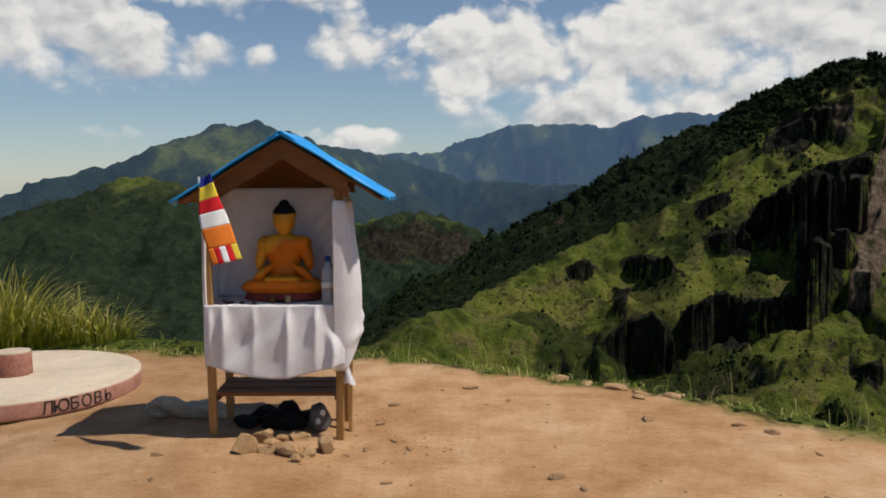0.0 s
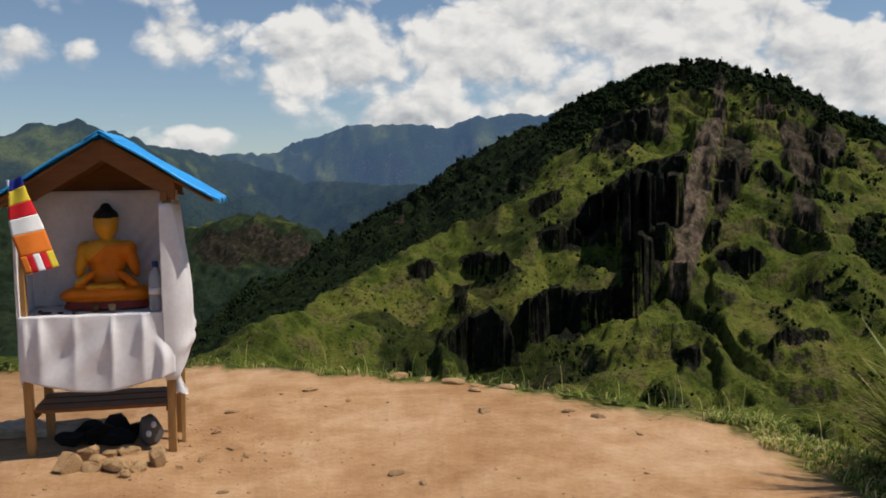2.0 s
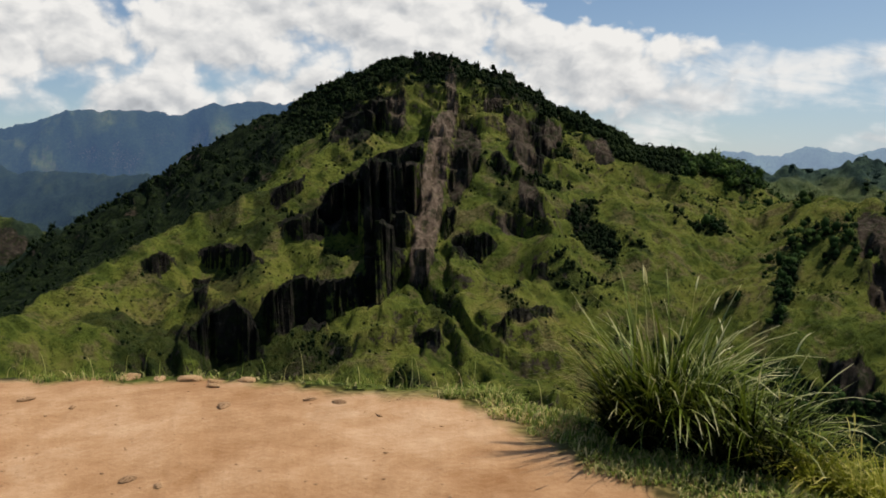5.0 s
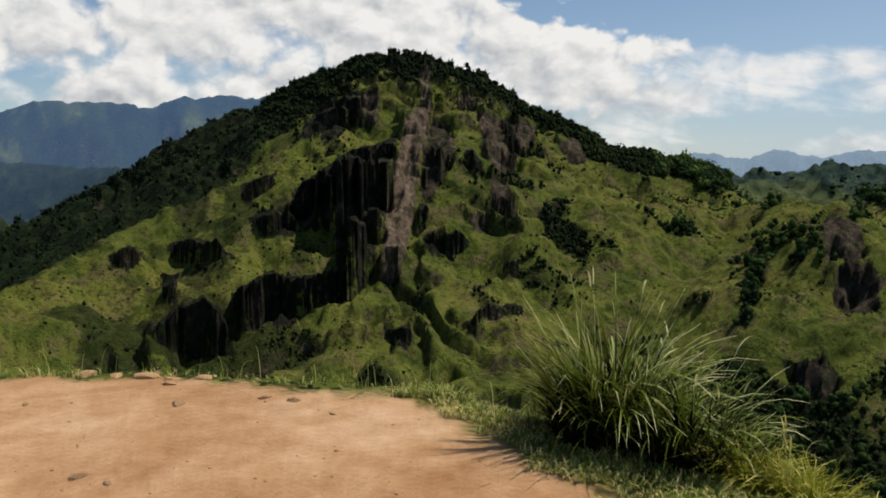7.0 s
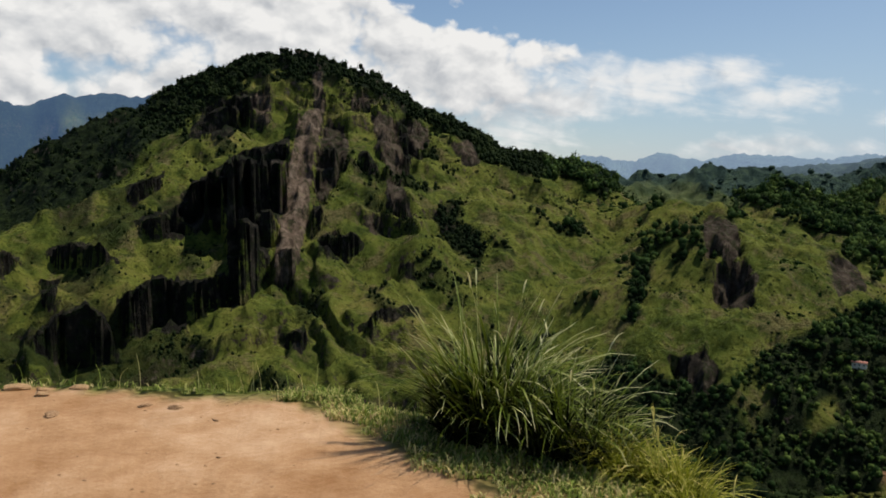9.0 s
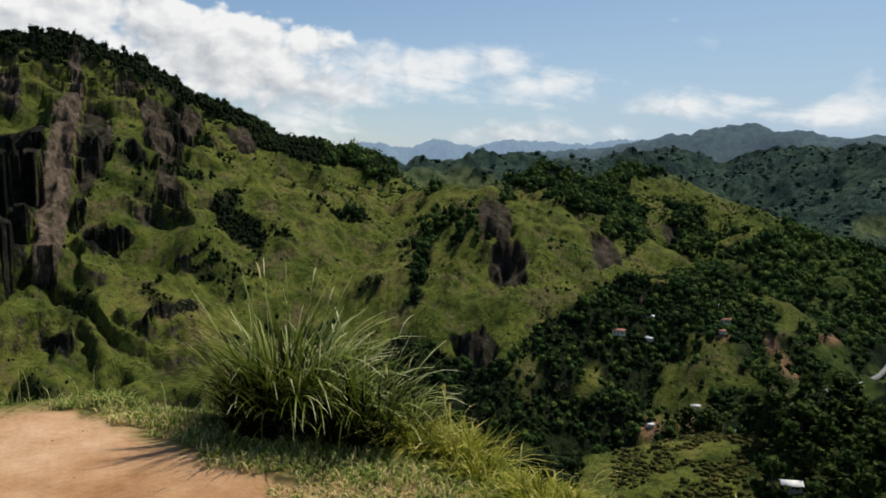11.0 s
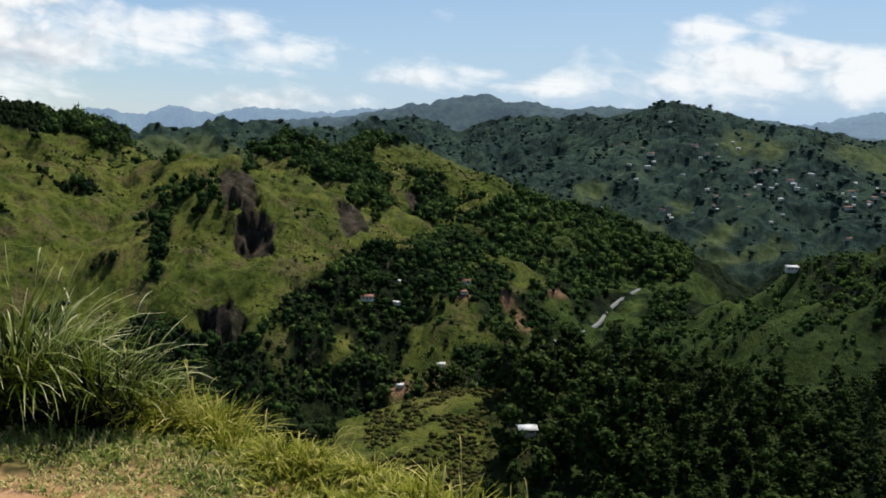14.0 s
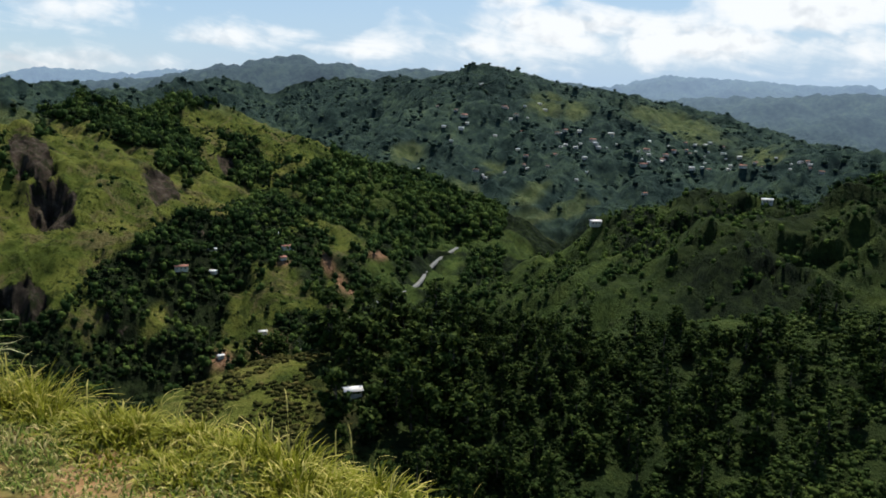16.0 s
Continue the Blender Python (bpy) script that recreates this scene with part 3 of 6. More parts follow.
face(0.0, 0, 31.0, -11.0, 32.6, -10.5, 32.7, -11.7)
face(0.0, 0, 34.0, -7.1, 35.3, -6.7, 35.3, -7.7)
face(0.0, 0, 25.4, -11.7, 27.9, -11.3, 28.2, -12.7, 26.2, -12.6)
face(0.35, -7, 54.4, -3.8, 55.6, -3.5, 56.7, -3.9, 57.2, -5.6, 56.4, -6.3, 55.6, -5.6, 54.8, -6.2)
face(0.3, -8, 55.4, -6.2, 56.6, -6.3, 57.3, -6.0, 58.2, -7.0, 57.9, -8.8, 57.2, -9.4, 56.2, -9.3, 55.2, -8.6)
face(0.35, -7, 61.9, -6.0, 63.6, -6.0, 64.4, -7.31, 62.5, -7.9)
face(0.1, -6, 52.8, -12.4, 55.1, -12.0, 56.3, -13.4, 55.4, -14.6, 53.3, -14.2)
face(0.35, -7, 66.6, -4.9, 67.6, -4.9, 67.9, -6.0, 67.0, -6.0)
face(0.15, -8, -6.0, -4.3, -4.0, -3.3, -1.5, -2.9, 0.5, -3.4, 2.0, -4.2, 2.4, -5.3, 0.5, -5.7, -2.0, -5.8, -4.5, -5.4)


def mass(x, y):
    """The hills without their rock faces."""
    r = np.hypot(x, y)
    az = np.degrees(np.arctan2(x, y))
    calm = 0.35 + 0.65 * step(r, 300, 700)
    wx, wy = x + fbm(x, y, 160, 3, 5) * 40 * calm, y + fbm(x, y, 160, 3, 9) * 40 * calm
    z = -172 + 20 * fbm(x, y, 300, 3, 2) - 14 * np.clip(r / 1500, 0, 1)
    away = np.full(x.shape, 300.0)
    for near, far, rounding, pts in RIDGES.values():
        h, off = ridge_height(wx, wy, near, far, rounding, pts)
        away = np.where(h > z, off, away)
        z = np.maximum(z, h) + 3.2 * np.exp(-np.abs(z - h) / 9)
    rough = step(r, 120, 420)
    gully = np.abs(fbm(x, y, 95, 5, 21, 0.55))
    z = z + rough * (gully * -34 + 6 + fbm(x, y, 30, 4, 31, 0.6) * 8)
    # spurs and ravines cut into the flanks of the distant ranges
    distant = step(r, 1050, 1500) * step(away, 15, 260)
    z = z - distant * (150 * np.abs(fbm(x, y, 430, 4, 171, 0.5)) - 22) * np.clip(r / 2200, 0.55, 1.5)
    # small ledges stepping down the grass slopes
    ledge = hump(az, 5, 38, 3) * hump(r, 340, 960, 40) * step(fbm(x, y, 110, 3, 46), -0.02, 0.2)
    t = (z + 0.3 * x + 90 * fbm(x, y, 90, 4, 44)) / 27.0
    t = t - np.floor(t)
    return z + 27.0 * (step(t, 0.5, 0.85) - t) * 0.5 * ledge


def rocks(x, y, z):
    """Rock cover, its paleness and how far it stands out, for hills of height z."""
    r, az = np.hypot(x, y), np.degrees(np.arctan2(x, y))
    el = np.degrees(np.arctan2(z - EYE_Z, r))
    arc = az * 11.0
    wa = az + 0.45 * fbm(arc, z * 0.5, 18, 3, 111, 0.45)
    we = el + 0.6 * fbm(arc, z, 20, 3, 117, 0.5)
    cover, pale, out, upright = np.zeros_like(x), np.zeros_like(x), np.zeros_like(x), np.zeros_like(x)
    zone = (r > 380) & (r < 980)
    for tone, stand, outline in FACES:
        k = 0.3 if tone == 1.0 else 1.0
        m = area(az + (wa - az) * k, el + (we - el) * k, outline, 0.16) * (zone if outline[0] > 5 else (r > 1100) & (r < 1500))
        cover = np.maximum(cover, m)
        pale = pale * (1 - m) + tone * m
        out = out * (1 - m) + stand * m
        if stand == 0:
            upright = np.maximum(upright, m)
    flute = fbm(arc, z * 0.3, 11, 4, 121, 0.6)
    return cover, pale, out + (cover - upright) * flute * 22, upright


def height(x, y):
    r = np.hypot(x, y)
    az = np.degrees(np.arctan2(x, y))
    z = mass(x, y)
    _, _, out, _ = rocks(x, y, z)
    # ribs and gullies running down the steep ridge
    s = np.degrees(np.arctan2(z - EYE_Z, r)) - 0.85 * az
    out = out + hump(az, 82, 118, 2) * hump(r, 300, 560, 30) * 12 * fbm(s * 1.1, az * 0.16, 1.3, 3, 131)
    k = (r + out) / np.maximum(r, 1e-6)
    moved = np.abs(out) > 0.3
    z[moved] = mass(x[moved] * k[moved], y[moved] * k[moved])
    d = np.maximum(r - round_line(RIM, az), 0)
    own = -0.85 * d * d / (d + 0.5) + step(d, 0.5, 12) * 1.4 * fbm(x, y, 6, 3, 51)
    z = np.where(d <= 0, 0.0, np.maximum(np.minimum(own, 0.05), z - 400 * (1 - step(r, 60, 110))))
    tread = 0.05 * fbm(x, y, 1.6, 3, 61) + 0.02 * fbm(x, y, 0.3, 3, 62) - 0.02 * step(r, 5.2, 7.0)
    return z + tread * (1 - step(r, 8, 30))


# valley clearings of bare soil, and fields of grass: bearing, rise, half width, half height in degrees, lean
CLEARINGS = [(73.9, -12.2, 0.35, 0.8, -0.5), (74.7, -13.4, 0.45, 0.6, -0.7), (75.6, -14.1, 0.6, 0.25, -0.1), (77.3, -11.6, 0.9, 0.38, 0.0), (69.6, -17.6, 1.2, 1.0, 0.0), (66.3, -18.3, 0.8, 0.7, 0.0), (70.9, -12.1, 0.7, 0.2, 0.0)]
FIELDS = [(75.2, -10.9, 1.7, 0.55, 0.0), (87.6, -7.3, 1.3, 0.5, 0.35), (88.5, -1.3, 1.0, 0.6, -0.4), (90.3, -1.6, 1.0, 0.4, -0.2), (97, -2.4, 3.4, 0.6, -0.3), (102.5, -4.3, 1.5, 0.35, -0.1), (80.9, -10.6, 0.9, 0.5, 0.0), (82.4, -12.2, 0.8, 0.5, 0.2),
          (62.3, -15.2, 0.6, 0.8, 0.3), (58.5, -14.5, 0.7, 1.0, 0.0), (71.5, -9.6, 0.7, 0.3, 0.0), (79.3, -4.6, 1.2, 0.5, 0.0), (77.0, -6.6, 0.8, 0.5, 0.0), (85.3, -5.4, 1.0, 0.3, 0.0), (75.7, -15.0, 0.9, 0.4, 0.0)]
# lower edge of the crest woods, upper edge of the hill woods' grass, upper edge of the valley woods: bearing, rise
CREST = [(-8, -12), (-4, -12.5), (0, -10.4), (5, -7.2), (7.9, -5.6), (11.8, -3.4), (15, -2.4), (16.2, -1.4), (18.3, 0.8), (20.5, 2.4), (23.2, 4.3), (24.4, 5.2), (26, 5.5), (27.8, 5.3), (30.3, 5.3), (32.5, 4.65), (35, 2.9), (38.2, 1.5), (39.9, 0.27), (42.8, -0.8), (45.5, -1.1), (48, -2.1), (51.4, -1.4), (53.5, -1.7),
         (56.3, -2.3), (59.6, -3.5), (61.6, -4.2), (63.6, -4.6), (64.2, -2.3), (66.2, -1.6), (70, -2.4)]
VALLEY = [(44, -15), (49.8, -12.6), (53, -14), (56.4, -14.4), (58.4, -12.6), (61.5, -10.2), (63.5, -9.1), (66.1, -8.9), (69.2, -7.8), (72, -6.0), (74, -5.4), (76, 0.0)]


def spots(az, el, rows, grow):
    m = np.zeros_like(az)
    for a, e, sa, se, lean in rows:
        m = np.maximum(m, np.exp(-(((az - a) / sa) ** 2 + ((el - e - lean * (az - a) + grow) / (se + grow)) ** 2) ** 2))
    return m


def woods(x, y, z):
    """How wooded the land is, 0 to 1, and where bare soil shows."""
    r, az = np.hypot(x, y), np.degrees(np.arctan2(x, y))
    el = np.degrees(np.arctan2(z - EYE_Z, r))
    patch, fine = fbm(x, y, 60, 4, 71), fbm(x, y, 24, 3, 73)
    hill = (r > 380) & (r < 1250)
    we = el + 0.9 * fine + 0.5 * patch
    front = np.interp(az, [-6.3, 1.5, 7.8, 13.1, 17, 20.5, 24], [420, 520, 600, 660, 690, 720, 640])
    f = hump(az, -8, 70, 1) * step(r - front, 8, 30) * step(we - round_line(CREST, az), -0.1, 0.25) * hill * (r > 470)
    open_ridge = hump(az, 83, 118, 0.8) * hump(r, 262, 500, 10)
    f = np.maximum(f, 0.97 * (1 - 0.9 * open_ridge) * hump(az, 44, 92, 2) * (1 - step(we - round_line(VALLEY, az), -0.2, 0.25)) * (r > 250))
    f = np.maximum(f, area(az + fine, we, (66.9, -3.4, 69.3, -4.4, 70.8, -6.4, 69.0, -7.2, 67.4, -5.6), 0.3) * hill)
    f = np.maximum(f, area(az + fine, we, (52.9, -4.2, 53.2, -4.7, 51.6, -5.8, 50.9, -7.4, 50.6, -10.5, 49.6, -10.5, 50.0, -7.2, 51.0, -5.4), 0.2) * hill)
    f = np.maximum(f, area(az + fine, we, (53.8, -3.4, 56.4, -3.1, 57.0, -4.6, 55.6, -5.2, 55.4, -7.4, 54.6, -7.6, 54.0, -5.4), 0.2) * hill * 0.4)
    f = np.maximum(f, area(az + fine, we, (36.8, -3.6, 38.0, -2.8, 38.6, -4.2, 40.2, -5.6, 39.6, -7.0, 37.6, -5.8), 0.25) * hill)
    f = np.maximum(f, area(az + fine, we, (63.6, -2.8, 65.2, -3.6, 66.0, -5.4, 65.0, -6.6, 63.0, -5.2), 0.3) * hill)
    f = np.maximum(f, 0.97 * hump(az + 3 * patch, 46, 60, 1.2) * hump(r, 110, 262, 8))
    clump = fbm(x, y, 34, 4, 74)
    f = np.maximum(f, hump(az, 3, 38, 2) * hump(r, 380, 900, 20) * step(clump + 0.1 * (1 - step(az, 20, 25)) + 0.14 * (1 - step(el, -10, -8)), 0.26, 0.4) * 0.7)
    f = np.maximum(f, hump(az, 38, 72, 2) * hump(r, 380, 1000, 20) * step(clump, 0.38, 0.48) * 0.6)
    f = np.maximum(f, step(r + 80 * patch - 90 * hump(az, 55, 74, 2), 985, 1060) * step(az, 38, 44))
    f = np.maximum(f, hump(az, 93, 130, 1.5) * step(r + 90 * patch, 385, 405))
    f = np.maximum(f, (1 - 0.9 * open_ridge) * step(az, 60, 63) * (1 - step(az, 100, 104)) * step(r, 480, 520) * (1 - step(z, -130, -118)))
    s = el - 0.85 * az
    f = np.maximum(f, hump(az, 82, 118, 2) * hump(r, 290, 520, 15) * step(fbm(s * 1.1, az * 0.16, 1.1, 3, 133) + 0.4 * fine, -0.05, 0.15) * 0.5 + 0.1 * hump(az, 82, 118, 2) * hump(r, 264, 540, 10))
    f = np.maximum(f, step(az + 3 * patch, 73, 75) * (1 - step(r, 235, 262)) * step(r, 95, 110) * 0.9)
    broad = fbm(x, y, 330, 4, 75)
    f = np.maximum(f, 0.95 * (1 - step(az, -9, -5)) * step(broad + 0.3 * patch - 0.09 * np.clip(el + 2.5, -2, 3), -0.68, -0.4) * step(r, 700, 800))
    f = np.maximum(f, 0.95 * hump(az, -10, 7, 2) * step(r, 1000, 1060) * step(patch, -0.4, -0.15))
    f = np.maximum(f, step(r, 1980, 2100) * (0.3 + 0.7 * step(broad + 0.2 * patch, -0.34, -0.06)))
    far = r > 280
    soil = spots(az + 0.8 * fine, el, CLEARINGS, 0.0) * far
    glade = np.maximum(spots(az + 0.8 * fine, el, CLEARINGS, 1.2), spots(az + fine, el + 0.5 * fine, FIELDS, 0.15)) * far
    thin = step(fbm(x, y, 42, 3, 77), 0.12, 0.28) * hump(az, 56, 105, 3) * (r > 300) * (r < 1050)
    return np.clip(f * (1 - glade) * (1 - 0.8 * thin), 0, 1), soil


def terrain():
    az = np.concatenate([np.arange(-31, -8, 0.2), np.arange(-8, 68, 0.145), np.arange(68, 112, 0.19), np.arange(112, 329, 1.75)])
    rings = np.concatenate([[0.003, 0.1], np.geomspace(0.25, 9, 105, endpoint=False), np.geomspace(9, 110, 50, endpoint=False), np.geomspace(110, 330, 54, endpoint=False),
                            np.linspace(330, 1000, 290, endpoint=False), np.geomspace(1000, 2000, 190, endpoint=False), np.geomspace(2000, 4900, 110)])
    A, R = np.meshgrid(np.radians(az), rings)
    X, Y = R * np.sin(A), R * np.cos(A)
    Z = height(X, Y)
    cover, pale, _, upright = rocks(X, Y, Z)
    # upright cliffs: from the foot straight up to the upper edge of the outline
    EL = np.degrees(np.arctan2(Z - EYE_Z, R))
    inside = upright > 0.5
    seen = EL >= np.maximum.accumulate(np.where(R > 330, EL, -90), 0) - 0.05
    inside &= seen
    top = np.full(EL.shape, -90.0)
    run = np.full(len(az), -90.0)
    for i in range(len(rings) - 1, -1, -1):
        run = np.where(inside[i], np.maximum(run, EL[i]), -90.0)
        top[i] = run
    lump = 5.0 * fbm(np.degrees(A) * 11, R, 12, 4, 141, 0.6)
    Z = np.where(inside, np.maximum(Z, np.minimum(EYE_Z + R * np.tan(np.radians(top)), Z + 75) - 0.6 + lump), Z)
    cover = np.maximum(cover, np.roll(cover, -1, 0))
    n, m = len(rings), len(az)
    dzr = np.gradient(Z, axis=0) / np.gradient(R, axis=0)
    dza = (np.roll(Z, -1, 1) - np.roll(Z, 1, 1)) / (R * np.maximum(np.roll(A, -1, 1) - np.roll(A, 1, 1), 1e-4))
    slope = np.hypot(dzr, np.clip(dza, -3, 3))
    slope[R < 250] = 0
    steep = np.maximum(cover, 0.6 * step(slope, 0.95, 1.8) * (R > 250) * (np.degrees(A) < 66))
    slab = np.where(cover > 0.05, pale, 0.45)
    F, S = woods(X, Y, Z)
    # belt of canopy bumps, also the mask of the haze-tinted colours
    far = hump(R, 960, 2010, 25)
    Z = Z + F * far * (13 * np.abs(fbm(X, Y, 19, 2, 151)) + 5 * fbm(X, Y, 44, 2, 153) - 2)
    F = np.where((R < 258) & (R > 60), F * 0.75, F)
    shrubby = hump(np.degrees(A), 81, 125, 2) * hump(R, 255, 480, 12) * (0.3 + 0.5 * step(np.degrees(A), 95, 99) + 0.6 * fbm(X, Y, 40, 3, 79))
    F = np.maximum(F, np.clip(shrubby, 0, 1))
    dz = np.degrees(A)
    edge = round_line(DIRT, dz) + 0.16 * fbm(X, Y, 0.5, 4, 81, 0.65)
    D = 1 - step(R, edge - 0.06, edge + 0.09)
    band = (1 - step(R, round_line(RIM, dz) - 0.15, round_line(RIM, dz) + 0.12)) * hump(dz, 29, 84, 3)
    D = np.maximum(D, band * np.clip(0.55 + 0.9 * fbm(X, Y, 0.25, 3, 87), 0, 0.9))
    # strength of the haze emission, rising with distance
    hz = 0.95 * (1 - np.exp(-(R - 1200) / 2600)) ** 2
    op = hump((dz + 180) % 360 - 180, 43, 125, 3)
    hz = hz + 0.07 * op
    cut = int(np.searchsorted(rings, 2000))
    parts = []
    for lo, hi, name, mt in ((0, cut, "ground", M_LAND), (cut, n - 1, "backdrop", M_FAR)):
        h = hi - lo
        i = np.arange(h)[:, None] * m + np.arange(m)[None]
        j = np.arange(h)[:, None] * m + (np.arange(m)[None] + 1) % m
        quads = np.stack([i, i + m, j + m, j], -1).reshape(-1, 4)
        s = slice(lo, hi + 1)
        verts = np.stack([X[s], Y[s], Z[s]], -1).reshape(-1, 3)
        # left of 30 degrees the darker wood tone stands in for cloud shade
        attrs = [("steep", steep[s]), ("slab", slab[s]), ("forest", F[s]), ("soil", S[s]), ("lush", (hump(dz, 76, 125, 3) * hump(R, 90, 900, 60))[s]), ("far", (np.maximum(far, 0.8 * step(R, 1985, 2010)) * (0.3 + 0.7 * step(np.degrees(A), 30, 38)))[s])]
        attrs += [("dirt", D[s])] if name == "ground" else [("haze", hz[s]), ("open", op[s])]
        if lo == 0:
            verts = np.vstack([verts, [[0, 0, float(Z[0].mean())]]])
            attrs = [(k, np.append(v.ravel(), v.ravel()[0])) for k, v in attrs]
        me = mesh_of(name, verts, quads, [mt], True, None, attrs)
        # cliffs keep their hard planes
        sharp = np.zeros((h, m), bool)
        sharp[:] = np.maximum(slope[lo:hi], slope[lo + 1:hi + 1]) > 2.2
        me.polygons.foreach_set("use_smooth", ~sharp.ravel())
        parts.append(new(name, me))
    tagged(parts[0], "bare ochre hilltop falling to green grass slopes and woods", "ground", kind="structure")
    tagged(parts[1], "hazy blue forested mountain ranges along the horizon", "mountains", kind="structure")
    return az, rings, Z


AZ, RINGS, GZ = terrain()


def land_z(x, y):
    """Height of the built sheet under points of the plan."""
    x, y = np.atleast_1d(np.asarray(x, float)), np.atleast_1d(np.asarray(y, float))
    r, a = np.hypot(x, y), np.degrees(np.arctan2(x, y))
    a = np.where(a < AZ[0], a + 360, a)
    i = np.clip(np.searchsorted(RINGS, r) - 1, 0, len(RINGS) - 2)
    j = np.clip(np.searchsorted(AZ, a) - 1, 0, len(AZ) - 2)
    u, v = np.clip((r - RINGS[i]) / (RINGS[i + 1] - RINGS[i]), 0, 1), np.clip((a - AZ[j]) / (AZ[j + 1] - AZ[j]), 0, 1)
    return (GZ[i, j] * (1 - v) + GZ[i, j + 1] * v) * (1 - u) + (GZ[i + 1, j] * (1 - v) + GZ[i + 1, j + 1] * v) * u


def on_slope(a, e, nearest=95.0):
    """The place on the land at a bearing and a rise from the hilltop."""
    j = int(np.clip(np.searchsorted(AZ, a), 0, len(AZ) - 1))
    rise = np.degrees(np.arctan2(GZ[:, j] - EYE_Z, RINGS))
    ok = np.nonzero((rise >= e) & (RINGS > nearest) & (RINGS < 2000))[0]
    r = RINGS[ok[0]] if len(ok) else 1500.0
    x, y = r * math.sin(math.radians(a)), r * math.cos(math.radians(a))
    return Vector((x, y, float(land_z(x, y)[0])))


def part(name, bm, material, parent, label=""):
    """Links a bmesh or mesh as one mesh object under a thing."""
    if isinstance(bm, bmesh.types.BMesh):
        me = bpy.data.meshes.new(name)
        bm.to_mesh(me)
        bm.free()
        me.materials.append(material)
    else:
        me = bm
    ob = new(name, me)
    ob.parent = parent
    return tagged(ob, label) if label else ob


def thing(name, place, label, category, group="", turn=0.0, size=1.0):
    ob = new(name)
    ob.matrix_basis = Matrix.Translation(place) @ Matrix.Rotation(turn, 4, "Z") @ Matrix.Scale(size, 4)
    ob.empty_display_size = 0.1
    return tagged(ob, label, category, group)


def block(c, s, turn=None, bevel=0.0):
    bm = bmesh.new()
    bmesh.ops.create_cube(bm, size=1)
    for v in bm.verts:
        v.co = Vector([v.co[k] * s[k] for k in range(3)])
        if turn:
            v.co = turn @ v.co
        v.co += Vector(c)
    if bevel:
        bmesh.ops.bevel(bm, geom=bm.edges[:], offset=bevel, segments=1, affect="EDGES")
    return bm


def sheet(fn, nu, nv, thick=0.0, material=None, name="sheet"):
    """A sheet from a function of u and v (0 to 1), with a thickness along its normals."""
    u, v = np.meshgrid(np.linspace(0, 1, nu + 1), np.linspace(0, 1, nv + 1), indexing="ij")
    p = np.stack(fn(u, v), -1)
    i = np.arange(nu)[:, None] * (nv + 1) + np.arange(nv)[None]
    q = np.stack([i, i + nv + 1, i + nv + 2, i + 1], -1).reshape(-1, 4)
    verts = p.reshape(-1, 3)
    if thick:
        nrm = np.cross(np.gradient(p, axis=0), np.gradient(p, axis=1)).reshape(-1, 3)
        nrm /= np.maximum(np.linalg.norm(nrm, axis=1, keepdims=True), 1e-9)
        k = len(verts)
        verts = np.vstack([verts, verts - nrm * thick])
        rim = [(a * (nv + 1), (a + 1) * (nv + 1)) for a in range(nu)] + [((a + 1) * (nv + 1) + nv, a * (nv + 1) + nv) for a in range(nu)]
        rim += [(b + 1, b) for b in range(nv)] + [(nu * (nv + 1) + b, nu * (nv + 1) + b + 1) for b in range(nv)]
        side = np.array([(b, a, a + k, b + k) for a, b in rim])
        q = np.vstack([q, q[:, ::-1] + k, side])
    return mesh_of(name, verts, q, [material], True)


# ---- the road in the valley ----
def ribbon(name, marks, width, label):
    pts = []
    for (a0, e0), (a1, e1) in zip(marks[:-1], marks[1:]):
        for t in np.linspace(0, 1, 6, endpoint=False):
            pts.append(on_slope(a0 + (a1 - a0) * t, e0 + (e1 - e0) * t, 280))
    for _ in range(14):
        pts = [pts[0]] + [(a + b * 2 + c) / 4 for a, b, c in zip(pts[:-2], pts[1:-1], pts[2:])] + [pts[-1]]
    rows, levels = [], []
    for p in pts:
        levels.append(max(float(land_z(p.x + dx, p.y + dy)[0]) for dx in (-1, 1) for dy in (-1, 1)) + 0.7)
    for _ in range(12):
        levels = [levels[0]] + [(a + b * 2 + c) / 4 for a, b, c in zip(levels[:-2], levels[1:-1], levels[2:])] + [levels[-1]]
    for k, p in enumerate(pts):
        way = (pts[min(k + 1, len(pts) - 1)] - pts[max(k - 1, 0)])
        side = Vector((way.y, -way.x, 0)).normalized() * width / 2
        z = levels[k]
        for off, low in ((-1.0, -2.2), (-1.0, 0), (1.0, 0), (1.0, -2.2)):
            q = p + side * off
            rows.append((q.x, q.y, z + low))
    n = len(pts)
    quads = [(k * 4 + i, k * 4 + i + 1, k * 4 + 5 + i, k * 4 + 4 + i) for k in range(n - 1) for i in range(3)]
    ob = new(name, mesh_of(name, rows, quads, [M_ROAD]))
    tagged(ob, label, "road", kind="structure")
    return np.array([(p.x, p.y) for p in pts])


ROAD_XY = ribbon("road", [(61, -20.5), (63, -20.3), (66.3, -19.9), (69.5, -19.2), (71.9, -18.3), (73.4, -17.57), (74.7, -16.4), (77.5, -14.9), (80.3, -13.9), (80.6, -12.7), (81.6, -11.9), (83.0, -11.1)], 2.3,
                 "pale winding valley road between wooded slopes")


HUT = on_slope(75.5, -21.2, 100)


